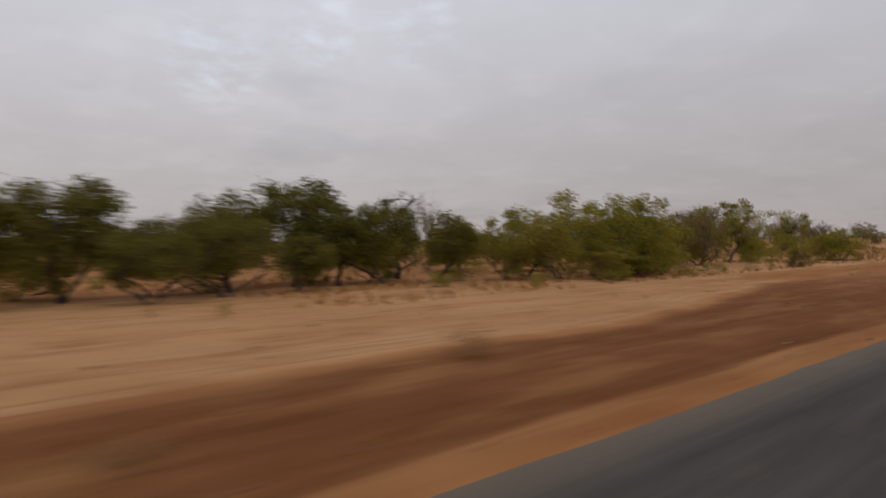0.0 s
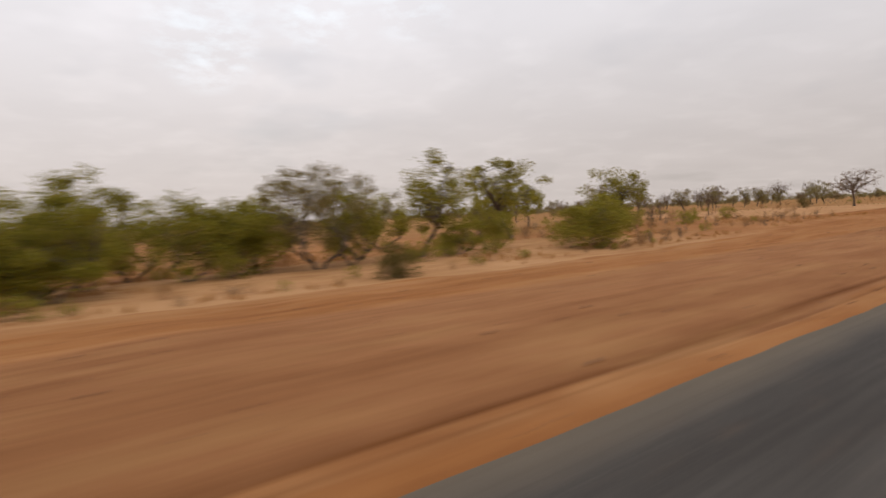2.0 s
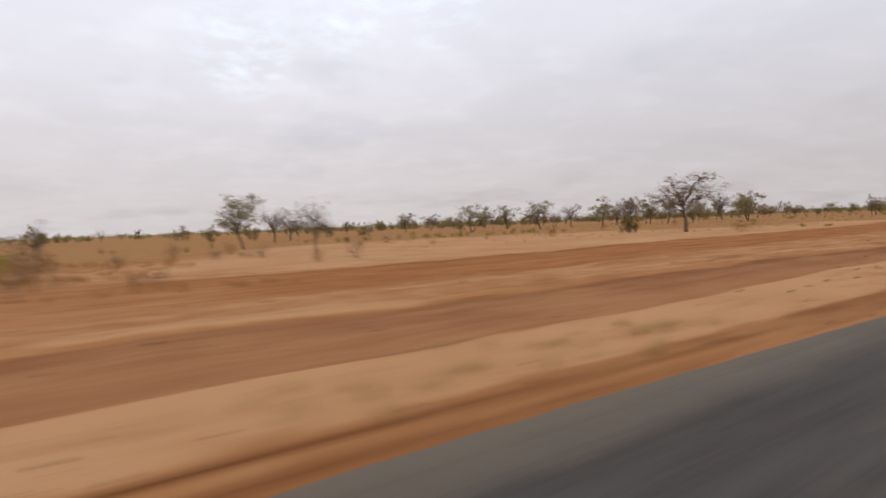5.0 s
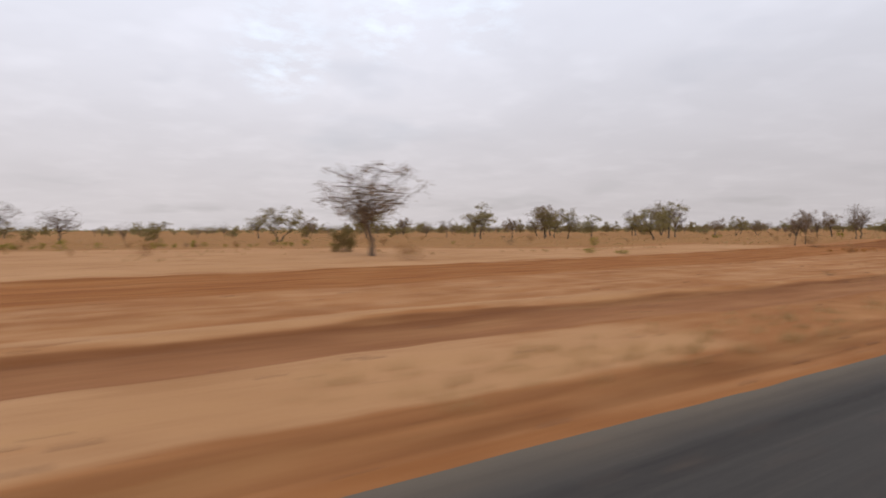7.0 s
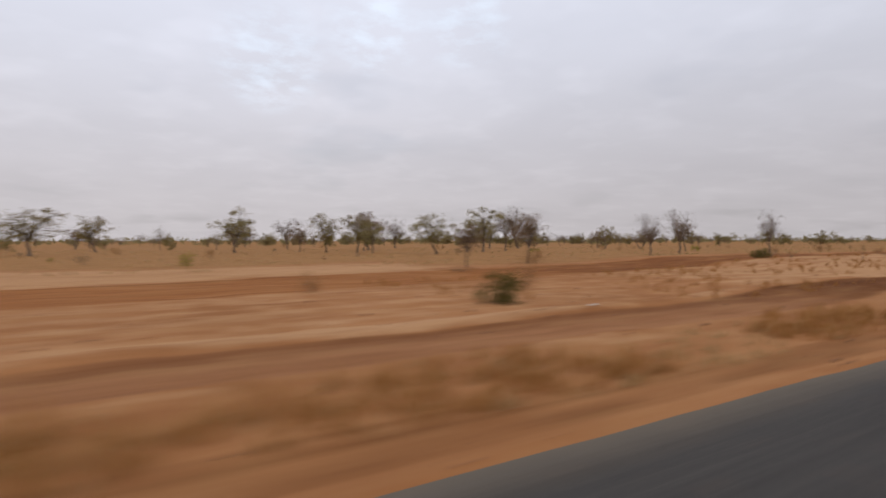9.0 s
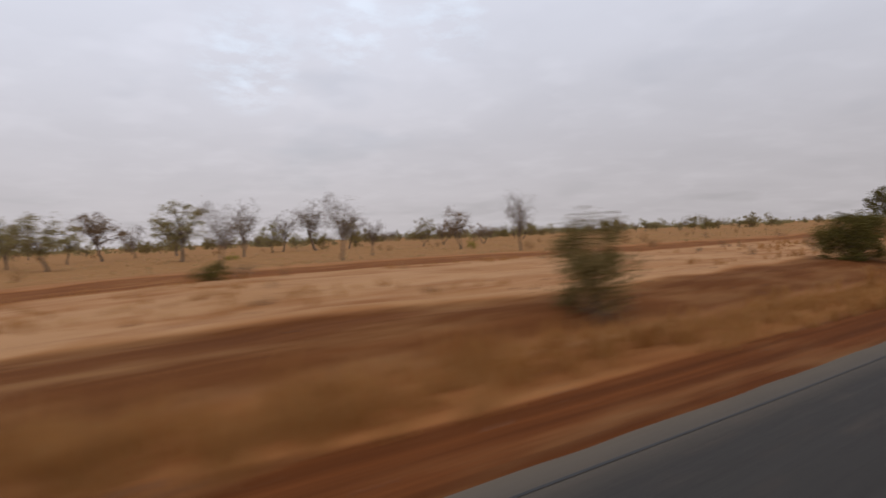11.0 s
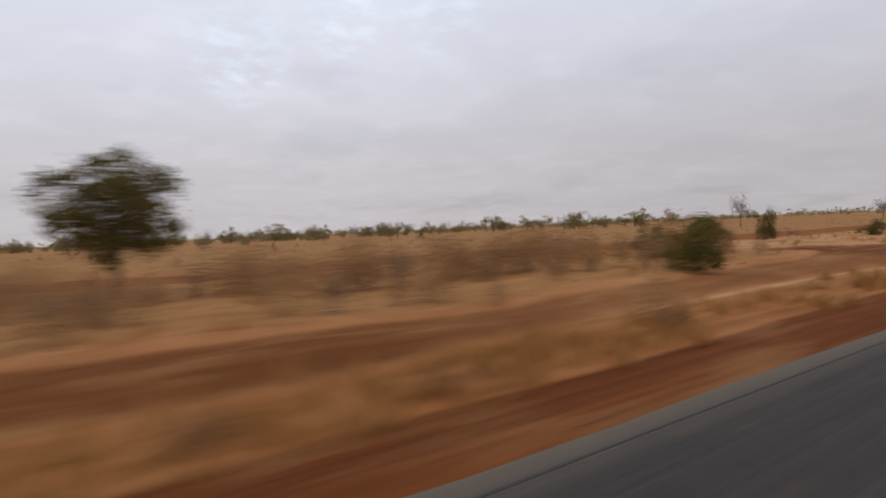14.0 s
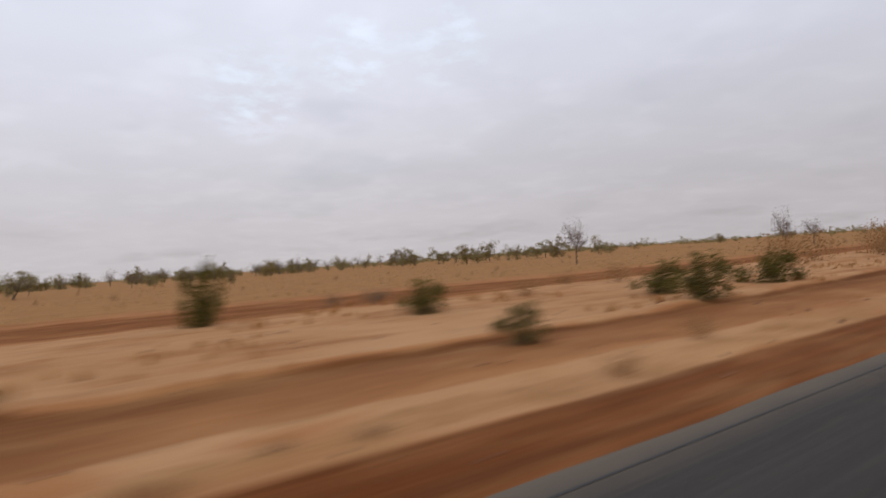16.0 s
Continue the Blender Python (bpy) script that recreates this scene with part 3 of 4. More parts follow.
def tree(name, seed, wood, leaves, leaf_size, per, sigma, crown="crown", pad=0.0, fill=0, flat=0.62, full=False, **shape):
    """A tree or bush as a thing: an empty with its wood and its foliage. full: its size is that of the foliage."""
    root = new(name)
    pieces, ends, tips = grow(seed, split="tree" in name and "far" not in name, **shape)
    stem = "wood" if shape.get("stems", 1) > 3 or "brush" in name else "trunk"
    trunk = under(stem, mesh_of(stem, *pieces[0], wood, True), root)
    for verts, faces in pieces[1:]:
        under("limb", mesh_of("limb", verts, faces, wood, True), trunk)
    if per:
        v, f = blades([tuple(e) for e in ends], sigma, per, leaf_size, seed)
        if pad:
            v2, f2 = pads([tuple(e) for e in tips], pad, fill, leaf_size, seed, flat)
            f = np.concatenate([f, f2 + len(v)])
            v = np.concatenate([v, v2])
        v[:, 2] = np.maximum(v[:, 2], 0.02)
        under(crown, mesh_of(crown, v.tolist(), f.tolist(), leaves), root)
    root["tall"], root["wide"] = shape["tall"], shape["wide"]
    if full:
        root["tall"] = float(np.quantile(v[:, 2], 0.965)) * 1.13
        root["wide"] = float(np.quantile(v[:, 0], 0.97) - np.quantile(v[:, 0], 0.03) + np.quantile(v[:, 1], 0.97) - np.quantile(v[:, 1], 0.03)) / 2 * 1.1
    return root


def stand(model, x, y, tall, wide, label="", category="", group="", turn=None, dip=0.02):
    """A copy of a model plant, scaled to its size, on the ground."""
    rng = random.Random(round(x * 31 + y * 17))
    k, w = tall / model["tall"], wide / model["wide"]
    turn = rng.uniform(0, 6.28) if turn is None else turn
    if category == "tree":
        k, w = k * 1.13, w * 1.1
    m = Matrix.LocRotScale((x, y, float(height(x, y)) - dip), Euler((0, 0, turn)), (w, w * rng.uniform(0.9, 1.1), k))
    ob = copy_thing(model, m)
    for key in ("tall", "wide"):
        del ob[key]
    return tagged(ob, label, category, group)


MODELS = {}
# leafy roadside trees, several limbs from low down
MODELS["leafy"] = [tree("leafy_tree", 11 + i, BARK, LEAF_GREEN, 0.18, 4, 0.22, pad=0.9, fill=145, full=True, tall=5.5, wide=5.5, fork=f, crown_low=c, mains=m, subs=6, twigs=3, trunk_r=0.17, stems=s, lean=0.1)
                   for i, (f, c, m, s) in enumerate(((0.18, 0.08, 9, 3), (0.24, 0.14, 9, 2), (0.14, 0.02, 10, 4), (0.28, 0.2, 8, 1), (0.2, 0.1, 9, 3)))]
MODELS["thicket"] = [tree("bushy_tree", 25 + i, BARK, LEAF_GREEN, 0.16, 4, 0.22, pad=0.75, fill=120, full=True, tall=4.2, wide=5, fork=0.16, crown_low=-0.06, mains=12, subs=6, twigs=3, trunk_r=0.12, stems=5, lean=0.1) for i in range(2)]
# the same with bare leaning trunks below the crown
MODELS["grove"] = [tree("leafy_tree", 21 + i, BARK_DARK, LEAF_SHADE, 0.18, 4, 0.22, pad=0.95, fill=160, full=True, tall=5.5, wide=5.5, fork=f, crown_low=c - 0.06, mains=10, subs=6, twigs=3, trunk_r=0.16, stems=s, lean=0.2)
                   for i, (f, c, s) in enumerate(((0.3, 0.3, 2), (0.34, 0.32, 1), (0.28, 0.26, 3)))]
# airy leafy trees with a visible trunk
MODELS["airy"] = [tree("leafy_tree", 31 + i, BARK, LEAF_GREEN, 0.16, 4, 0.22, pad=0.78, fill=140, full=True, tall=6, wide=5.5, fork=0.3, crown_low=0.26, mains=9, subs=4, twigs=3, trunk_r=0.16, stems=1, lean=0.2) for i in range(4)]
# a spreading tree in thin brownish leaf
MODELS["brown"] = [tree("spreading_tree", 45, BARK, LEAF_OLIVE, 0.14, 4, 0.22, pad=0.68, fill=90, full=True, tall=6, wide=7, fork=0.2, crown_low=0.2, mains=11, subs=6, twigs=4, trunk_r=0.18, stems=3, lean=0.15)]
# thorn trees with thin brownish crowns
MODELS["acacia"] = [tree("thorn_tree", 51 + i, BARK, (LEAF_BROWN, LEAF_OLIVE)[i % 2], 0.15, 4, 0.24, pad=0.62, fill=52, tall=5, wide=5.5, fork=0.28, crown_low=0.32, mains=8, subs=5, twigs=4, trunk_r=0.13, stems=1 + i // 2, flat_top=0.7, lean=0.1) for i in range(4)]
MODELS["green"] = [tree("savanna_tree", 71 + i, BARK, LEAF_HAZED, 0.17, 4, 0.24, pad=0.66, fill=80, tall=5, wide=5, fork=0.3, crown_low=0.3, mains=7, subs=5, twigs=3, trunk_r=0.13, lean=0.1) for i in range(3)]
# trees almost without leaves
MODELS["bare"] = [tree("bare_tree", 91 + i, BARK_PALE, LEAF_GREY, 0.13, 2, 0.2, crown="sparse_leaves", tall=5.5, wide=5, fork=0.26, crown_low=0.3, mains=7, subs=8, twigs=6, trunk_r=0.14, lean=0.1) for i in range(4)]
MODELS["dead_tree"] = [tree("dead_tree", 105, BARK_DARK, LEAF_DARK, 0.12, 3, 0.16, crown="withered_leaves", tall=5.5, wide=4.5, fork=0.3, crown_low=0.3, mains=9, subs=9, twigs=8, trunk_r=0.26, lean=0.12)]
MODELS["umbrella"] = [tree("umbrella_thorn_tree", 111, BARK_PALE, LEAF_BROWN, 0.13, 3, 0.2, pad=0.55, fill=36, tall=7, wide=8, fork=0.34, crown_low=0.36, mains=10, subs=6, twigs=6, trunk_r=0.2, flat_top=0.8, lean=0.08)]
MODELS["darktree"] = [tree("dense_dark_tree", 121, BARK, LEAF_DARK, 0.13, 9, 0.2, pad=0.5, fill=90, tall=4.4, wide=4.8, fork=0.3, crown_low=0.24, mains=10, subs=8, twigs=5, trunk_r=0.17, lean=0.05)]
MODELS["sapling"] = [tree("dead_sapling", 126 + i, BARK_PALE, LEAF_BROWN, 0.08, 1, 0.1, crown="withered_leaves", tall=2.0, wide=0.9, fork=0.5, crown_low=0.3, mains=4, subs=3, twigs=2, trunk_r=0.05, sides=5) for i in range(2)]
# bushes
MODELS["shrub"] = [tree("green_shrub", 131 + i, BARK, LEAF_GREEN, 0.13, 4, 0.15, crown="foliage", pad=0.36, fill=24, flat=0.9, tall=1.8, wide=2.4, fork=0.14, crown_low=-0.1, mains=7, subs=3, twigs=3, trunk_r=0.045, stems=4, sides=4) for i in range(3)]
MODELS["dark"] = [tree("dark_green_bush", 141 + i, BARK, LEAF_DARK, 0.10, 7, 0.16, crown="foliage", pad=0.38, fill=80, flat=0.95, tall=1.6, wide=2.4, fork=0.14, crown_low=-0.4, mains=9, subs=4, twigs=3, trunk_r=0.05, stems=5, sides=4) for i in range(3)]
MODELS["olive"] = [tree("olive_bush", 146 + i, BARK, LEAF_OLIVE_DARK, 0.10, 6, 0.2, crown="foliage", pad=0.38, fill=95, flat=0.95, tall=2.2, wide=2.2, fork=0.16, crown_low=-0.2, mains=10, subs=4, twigs=4, trunk_r=0.05, stems=5, sides=4) for i in range(3)]
MODELS["bush"] = [tree("large_dark_bush", 153, BARK, LEAF_DARK, 0.11, 8, 0.26, crown="foliage", pad=0.5, fill=130, flat=0.9, full=True, tall=2.5, wide=3.3, fork=0.16, crown_low=-0.4, mains=15, subs=6, twigs=4, trunk_r=0.07, stems=5, sides=4)]
MODELS["tallbush"] = [tree("tall_green_bush", 158 + i, BARK, LEAF_SHADE, 0.09, 5, 0.16, crown="foliage", pad=0.26, fill=44, flat=1.1, full=True, tall=2.3, wide=1.5, fork=0.3, crown_low=-0.1, mains=9, subs=5, twigs=4, trunk_r=0.05, stems=3, lean=0.08, sides=4) for i in range(2)]
MODELS["dry"] = [tree("dry_bush", 161 + i, BARK_DRY, LEAF_DRY, 0.12, 4, 0.24, crown="dry_leaves", tall=1.6, wide=2.4, fork=0.12, crown_low=-0.1, mains=10, subs=3, twigs=3, trunk_r=0.03, stems=6, sides=3) for i in range(4)]
MODELS["greybrush"] = [tree("grey_thorn_bush", 171 + i, BARK_PALE, LEAF_GREY, 0.09, 3, 0.2, crown="sparse_leaves", tall=1.6, wide=2.0, fork=0.14, crown_low=0.0, mains=10, subs=3, twigs=4, trunk_r=0.03, stems=5, sides=3) for i in range(2)]
MODELS["dead"] = [tree("dead_brushwood", 181 + i, BARK, LEAF_DRY, 0.08, 1, 0.12, crown="dead_leaves", tall=0.6, wide=1.6, fork=0.15, crown_low=-0.3, mains=8, subs=4, twigs=3, trunk_r=0.03, stems=4, sides=3) for i in range(2)]
# the same kinds far off, of fewer and larger leaves, bark and leaf paled for haze
MODELS["far_green"] = [tree("far_tree", 201 + i, BARK_PALE, LEAF_HAZED, 0.36, 3, 0.4, pad=1.25, fill=42, tall=5.5, wide=6, fork=0.2, crown_low=0.0, mains=5, subs=4, twigs=1, trunk_r=0.14, sides=4) for i in range(3)]
MODELS["far_dark"] = [tree("far_tree", 211 + i, BARK_PALE, LEAF_OLIVE, 0.36, 3, 0.42, pad=1.25, fill=42, tall=5.5, wide=6, fork=0.2, crown_low=0.0, mains=5, subs=4, twigs=1, trunk_r=0.14, sides=4) for i in range(2)]
MODELS["far_bare"] = [tree("far_bare_tree", 221 + i, BARK_PALE, LEAF_GREY, 0.24, 3, 0.4, tall=5.5, wide=6, fork=0.28, crown_low=0.3, mains=6, subs=4, twigs=3, trunk_r=0.12, sides=4) for i in range(2)]

ABOUT = {
    "leafy": ("green leafy tree with several low limbs on sandy ground", "tree"),
    "thicket": ("bushy olive-green tree with foliage down to the sand", "tree"),
    "grove": ("green leafy tree on a leaning bare trunk above sand", "tree"),
    "airy": ("green leafy tree with a leaning trunk and open crown", "tree"),
    "acacia": ("olive thorn tree with a thin spreading crown in dry grass", "tree"),
    "green": ("rounded green savanna tree in dry grass", "tree"),
    "bare": ("almost leafless grey tree standing in dry grass", "tree"),
    "dead_tree": ("dark withered tree with dense drooping twigs", "tree"),
    "umbrella": ("tall umbrella thorn with a sparse grey-brown crown", "tree"),
    "darktree": ("dense dark-green tree with a short bare trunk on sand", "tree"),
    "brown": ("spreading tree in thin olive-brown leaf on sand", "tree"),
    "sapling": ("thin leafless dead sapling standing in dry grass", "sapling"),
    "olive": ("upright olive-brown bush on pale sand", "bush"),
    "greybrush": ("grey leafless thorn bush on pale sand", "bush"),
    "shrub": ("green shrub growing on reddish sand", "shrub"),
    "dark": ("low rounded dark-green bush on pale sand", "bush"),
    "bush": ("large dense dark-green bush beside the dirt track", "bush"),
    "tallbush": ("upright feathery green bush on the sandy verge", "bush"),
    "dry": ("dry brown bush with thin twigs and withered leaves", "bush"),
    "dead": ("grey dead brushwood lying on the sand", "brushwood"),
    "far_green": ("distant olive-green tree on the plain", "tree"),
    "far_dark": ("distant dark-green tree on the plain", "tree"),
    "far_bare": ("distant bare grey tree on the plain", "tree"),
}


def plant(kind, rows, group, turn=None):
    for i, (x, y, tall, wide) in enumerate(rows):
        models = MODELS[kind]
        label, category = ABOUT[kind]
        stand(models[(i * 7 + int(x)) % len(models)], x, y, tall, wide, label, category, group, turn)


# the grove beside the road
plant("grove", [(13.4, 41.5, 5.4, 5), (-6, 40, 6.0, 6), (-1, 38, 6.0, 5.6), (3.6, 41, 6.7, 6), (8.6, 41, 4.5, 5), (6.8, 33.5, 3.6, 3.6), (11.4, 36, 4.6, 4.4), (15.5, 49, 7.0, 5.6), (19.6, 45, 7.9, 6.6), (22, 42, 5.8, 5.0), (25.6, 41, 6.0, 4.8), (29, 38, 5.0, 4.6),
                (16.4, 37, 3.4, 3.6)], "roadside grove")
plant("leafy", [(41, 52, 5.4, 6), (46, 56, 5, 6), (35.5, 30.6, 6.1, 4.9), (39.4, 29.4, 5.6, 4.4), (42.6, 29.2, 6.2, 5.4), (46.4, 31, 5.8, 4.6), (50, 34, 4.6, 4.6),
                (52.8, 38.2, 6.2, 4.2), (50.4, 31.5, 4.6, 4.2), (38, 37, 5.6, 5), (44.6, 38, 5.8, 5.4), (33.6, 35, 4.6, 4), (56, 45, 5, 5.4), (48.5, 45, 5.4, 5.6), (66, 47, 5.2, 5.4), (63, 41, 4.4, 4.8), (68.4, 37, 4.6, 3.8), (80.5, 52, 5.0, 5), (76.9, 35.6, 3.3, 3.0)], "roadside grove")
plant("thicket", [(36.8, 28.2, 2.6, 3.6), (41.2, 27.6, 2.4, 3.4), (45.2, 28.6, 2.6, 3.6), (27.5, 46, 4.2, 5), (23, 50, 4.6, 5.4), (12.5, 43, 4.4, 5), (2, 47, 5, 6), (57.8, 37.6, 4.6, 4.6), (61.2, 38.4, 4.3, 4.4), (84.8, 28.2, 3.6, 4.6), (87.4, 30.3, 3.2, 3.6), (84.3, 38.8, 2.8, 2.6), (100.3, 57.2, 5.6, 5.0), (105.5, 42, 2.8, 4.4)], "roadside grove")
plant("brown", [(71.6, 41.4, 6.2, 5.4), (65.5, 36.1, 6.3, 6.0)], "roadside grove")
plant("airy", [(92.8, 46, 8.0, 7.0), (108.4, 44.2, 6.5, 5.6), (108.6, 58.4, 7.2, 4.0), (82, 38.2, 3.9, 2.8), (74.6, 36.9, 7.1, 5.0)], "roadside grove")
plant("bare", [(11, 47, 5.4, 3.6), (36.2, 48.9, 7.9, 2.9)], "leafless trees of the grove")
plant("dead_tree", [(30.8, 46.5, 7.4, 4.6)], "")
plant("sapling", [(109, 27, 1.9, 0.6), (103.4, 30, 1.5, 0.9), (106.2, 30.5, 1.2, 0.8), (112.4, 27.6, 1.2, 0.9), (101.4, 37, 2.2, 1.2), (118, 45, 3.4, 2.2), (121.5, 46, 3.6, 2.4)], "dead saplings")
plant("shrub", [(34.9, 41.5, 1.8, 4.5), (33.2, 34, 1.1, 2.6), (24.5, 32, 1.2, 1.8), (28.6, 27, 0.9, 1.8), (36, 26.5, 0.8, 2.3), (45, 26, 0.9, 2.2), (49, 26, 0.9, 2.4),
                (71, 32, 1.9, 2.6), (78, 33, 1.8, 2.4), (88.5, 34.5, 1.6, 3.4), (84.2, 30.5, 1.4, 2.6), (93, 40, 2.4, 2.6), (97.5, 40, 3.0, 2.6),
                (101.8, 39, 2.6, 2.4), (105, 39, 2.8, 2.4), (110.5, 36, 1.9, 2.6), (113.5, 37, 1.6, 2.4), (119.3, 36, 1.6, 2.4)], "shrubs under the grove")
plant("dry", [(348.1, 12.5, 0.7, 0.9)], "dry bushes")
plant("shrub", [(116.2, 10.3, 1.05, 1.3), (38.6, 7.1, 0.45, 0.5), (119.2, 9.8, 0.8, 0.9), (208.4, 9.2, 0.22, 0.8), (98.9, 6.9, 0.3, 0.7), (210.9, 36, 0.45, 1.4), (285.9, 75, 0.9, 1.8),
                (314.3, 63.6, 1.4, 1.6), (383.5, 20.5, 0.35, 0.6), (97.0, 6.6, 0.25, 0.9),
                (210, 39, 0.5, 1.6)], "shrubs on the verge")
plant("dark", [(64.4, 25.3, 1.7, 2.2), (320.7, 16.6, 0.75, 0.8), (230.6, 16.2, 1.1, 1.6), (272.6, 29.5, 0.9, 1.8),
               (319.5, 17.4, 1.3, 1.4), (327.9, 11.5, 0.9, 1.5), (357.4, 12.5, 1.9, 2.2), (384.2, 14.0, 0.8, 1.7), (391.5, 26.6, 2.75, 1.9), (398.8, 20.9, 1.35, 2.2),
               (406.3, 13.2, 1.6, 2.7), (408.4, 16.4, 1.4, 2.4), (414.5, 14.8, 1.5, 2.6)], "dark bushes on the verge")
plant("olive", [(110.9, 10.4, 1.15, 1.5), (363.0, 18.3, 1.7, 1.6), (366.0, 17.2, 1.9, 2.1), (395.7, 11.4, 1.0, 1.3), (333.3, 7.8, 0.5, 1.0), (276.7, 10.2, 2.25, 2.0), (192.2, 54.6, 2.5, 2.4)], "olive bushes")
plant("tallbush", [(111.7, 9.3, 2.35, 1.55), (112.5, 9.9, 1.4, 1.4)], "green bushes by the road")
plant("dry", [(255.4, 41.6, 1.3, 2.6), (309, 46.8, 0.9, 1.6)], "dry bushes")
plant("greybrush", [(400.5, 28.4, 1.0, 1.8), (402.4, 31.5, 0.9, 1.8), (305.4, 15.4, 1, 1.2), (308.1, 18.6, 1.4, 1.4), (398.4, 29, 0.9, 1.3), (383.4, 21.5, 0.5, 0.8), (274, 29.4, 0.9, 1.8), (120.5, 47, 3, 2.6)], "grey thorn bushes")
plant("bush", [(294.6, 11.2, 2.05, 2.5)], "")
plant("darktree", [(340.5, 24.6, 4.6, 4.7)], "", 0.6)
plant("umbrella", [(190.5, 44.5, 7.2, 8.6)], "", 1.1)
plant("acacia", [(141.9, 71.3, 6.2, 6.6), (200.2, 102, 5.6, 8), (215.2, 96, 6.0, 8.2), (224, 117, 5.8, 6.5), (256.6, 107.5, 4.4, 4.5), (258, 98, 6.4, 6), (263, 96, 6.2, 6),
                 (275.5, 117, 7.8, 9), (222, 150, 5, 6), (245.3, 38.5, 3.3, 2.6), (254.9, 42, 4.5, 3.4), (313.6, 65, 5.6, 4), (321.6, 116, 6, 6), (265, 176, 5.5, 6),
                 (344, 113, 5.2, 6), (345.6, 100, 4.2, 5), (327.5, 96, 5.2, 4.7), (190, 176, 4, 8), (207, 140, 5, 6)], "scattered thorn trees")
plant("green", [(243, 101.5, 6.6, 6.4), (262, 88, 4.4, 4), (282, 84, 6.8, 7.5), (270, 108, 5, 5), (267, 76.5, 5.4, 6.5), (303.5, 112, 5, 4.9), (382, 127, 4.4, 6.5), (511.9, 130, 4.8, 5)], "scattered green trees")
plant("bare", [(142, 50, 4.6, 3.6), (160, 112, 6.3, 6.5), (168, 125, 6, 8), (288.5, 49, 5.6, 4.4), (277, 45, 4.6, 3.6), (291.6, 89.5, 8, 6.4), (310.4, 107.6, 9, 9.5), (306, 113, 7, 7),
               (290, 131, 7.4, 8), (282, 128, 6, 6), (308.2, 47.2, 6, 3.8), (449.6, 59.7, 6.2, 3.8), (450.4, 31.2, 4.9, 2.5), (527.6, 62, 5.5, 4.8), (297.6, 60.5, 4, 3.2), (262, 130, 6.5, 7)], "scattered bare trees")
# dry bushes that line the tracks
plant("dry", [(1.2, 7.4, 0.3, 0.9), (7.6, 9.3, 0.6, 1.4), (102.8, 9, 0.35, 1), (189.7, 36.9, 1.3, 2.3),
              (209.9, 8, 0.2, 0.9), (226.9, 24.5, 0.9, 1.3), (235.5, 20.4, 1.5, 1.5), (262.1, 7.1, 0.6, 1.3), (286.5, 6.4, 0.3, 0.8), (294.3, 6.9, 0.5, 1.2),
              (308.8, 6.9, 1, 1.7), (312.7, 7.5, 0.75, 1.2), (314.4, 35.4, 0.9, 1.5), (314.5, 17.8, 1.1, 1.2)], "dry bushes")
plant("dry", [(315.7, 6.8, 0.9, 1.5), (322.5, 12.7, 1.1, 1.3), (327.3, 48.7, 1.6, 2.1), (329.3, 18.1, 1.1, 0.9), (331.9, 49.2, 1.4, 1.5), (334.1, 26.1, 1.9, 2.7), (336.8, 25.8, 1.5, 2.2),
              (339.2, 7, 0.45, 1.2), (342.3, 7, 0.4, 1), (344.3, 22.3, 1.9, 4), (347, 28.5, 1.7, 3.2), (347.4, 19.3, 1.8, 2.5), (351.6, 19.4, 2, 3), (352.1, 27.1, 2, 2.8),
              (354.8, 18.4, 1.9, 3), (356.6, 8.1, 0.35, 1.3), (348.5, 7.8, 1.1, 1.4), (358.2, 20.2, 1.9, 2.2), (365.5, 7.9, 0.8, 1.2), (365.6, 18.6, 2.2, 2.9), (370.1, 10.1, 0.9, 1.5)], "dry bushes")
plant("dry", [(386.6, 6.9, 0.25, 0.9), (394.1, 7.1, 0.4, 1), (398.2, 8.2, 0.55, 1), (406.6, 23.3, 1.0, 2.0),
              (413.7, 27.3, 0.8, 1.7), (415.2, 24.4, 1.3, 2.3), (425, 19, 2.2, 3.2), (430, 22, 2.5, 3.4), (435.4, 21.9, 2.6, 3.5), (438, 17.5, 2.2, 3), (443, 20, 2.6, 3.6), (450, 22.5, 2.8, 4),
              (456, 18, 2.5, 3.6), (462, 24, 2.8, 4), (472, 20, 2.6, 4)], "dry bushes")
plant("dead", [(21.3, 27, 0.5, 1.4), (93.2, 29.8, 0.8, 1.4), (106.8, 25.9, 1.2, 1.6), (119.8, 26.1, 0.35, 1.4), (120.5, 35.5, 1.0, 2.2), (158.4, 8.4, 0.25, 1.2), (163.8, 7.8, 0.35, 1.3), (161.6, 13.8, 0.2, 0.9), (198.9, 13.6, 0.25, 0.9), (212.9, 14.7, 0.4, 0.9), (389.4, 7.2, 0.25, 0.8), (56.7, 26.7, 0.7, 2.2), (18.7, 42, 0.8, 1.6),
               (211.8, 13.9, 0.25, 0.8), (241.7, 34.6, 0.45, 3.4), (270.8, 16.7, 0.35, 1.2), (275.6, 15.4, 0.25, 0.9), (290.5, 25.9, 0.3, 1.2),
               (292.9, 21.3, 0.25, 0.9), (298.3, 31.2, 0.5, 1.3), (311.2, 16.7, 0.35, 1.8), (327.2, 19.6, 0.25, 0.9), (343.2, 7.1, 0.3, 0.7), (348.4, 7.5, 0.6, 1.4), (350, 40.7, 1, 2.6), (388.1, 7.5, 0.2, 0.9)], "dead brushwood")
plant("dead", [(276.2, 9.5, 0.8, 1.9), (277.6, 10.0, 0.6, 1.7), (348.3, 7.5, 0.5, 1.1)], "dead brushwood")

# ---- the plain beyond ----
rng = random.Random(5)


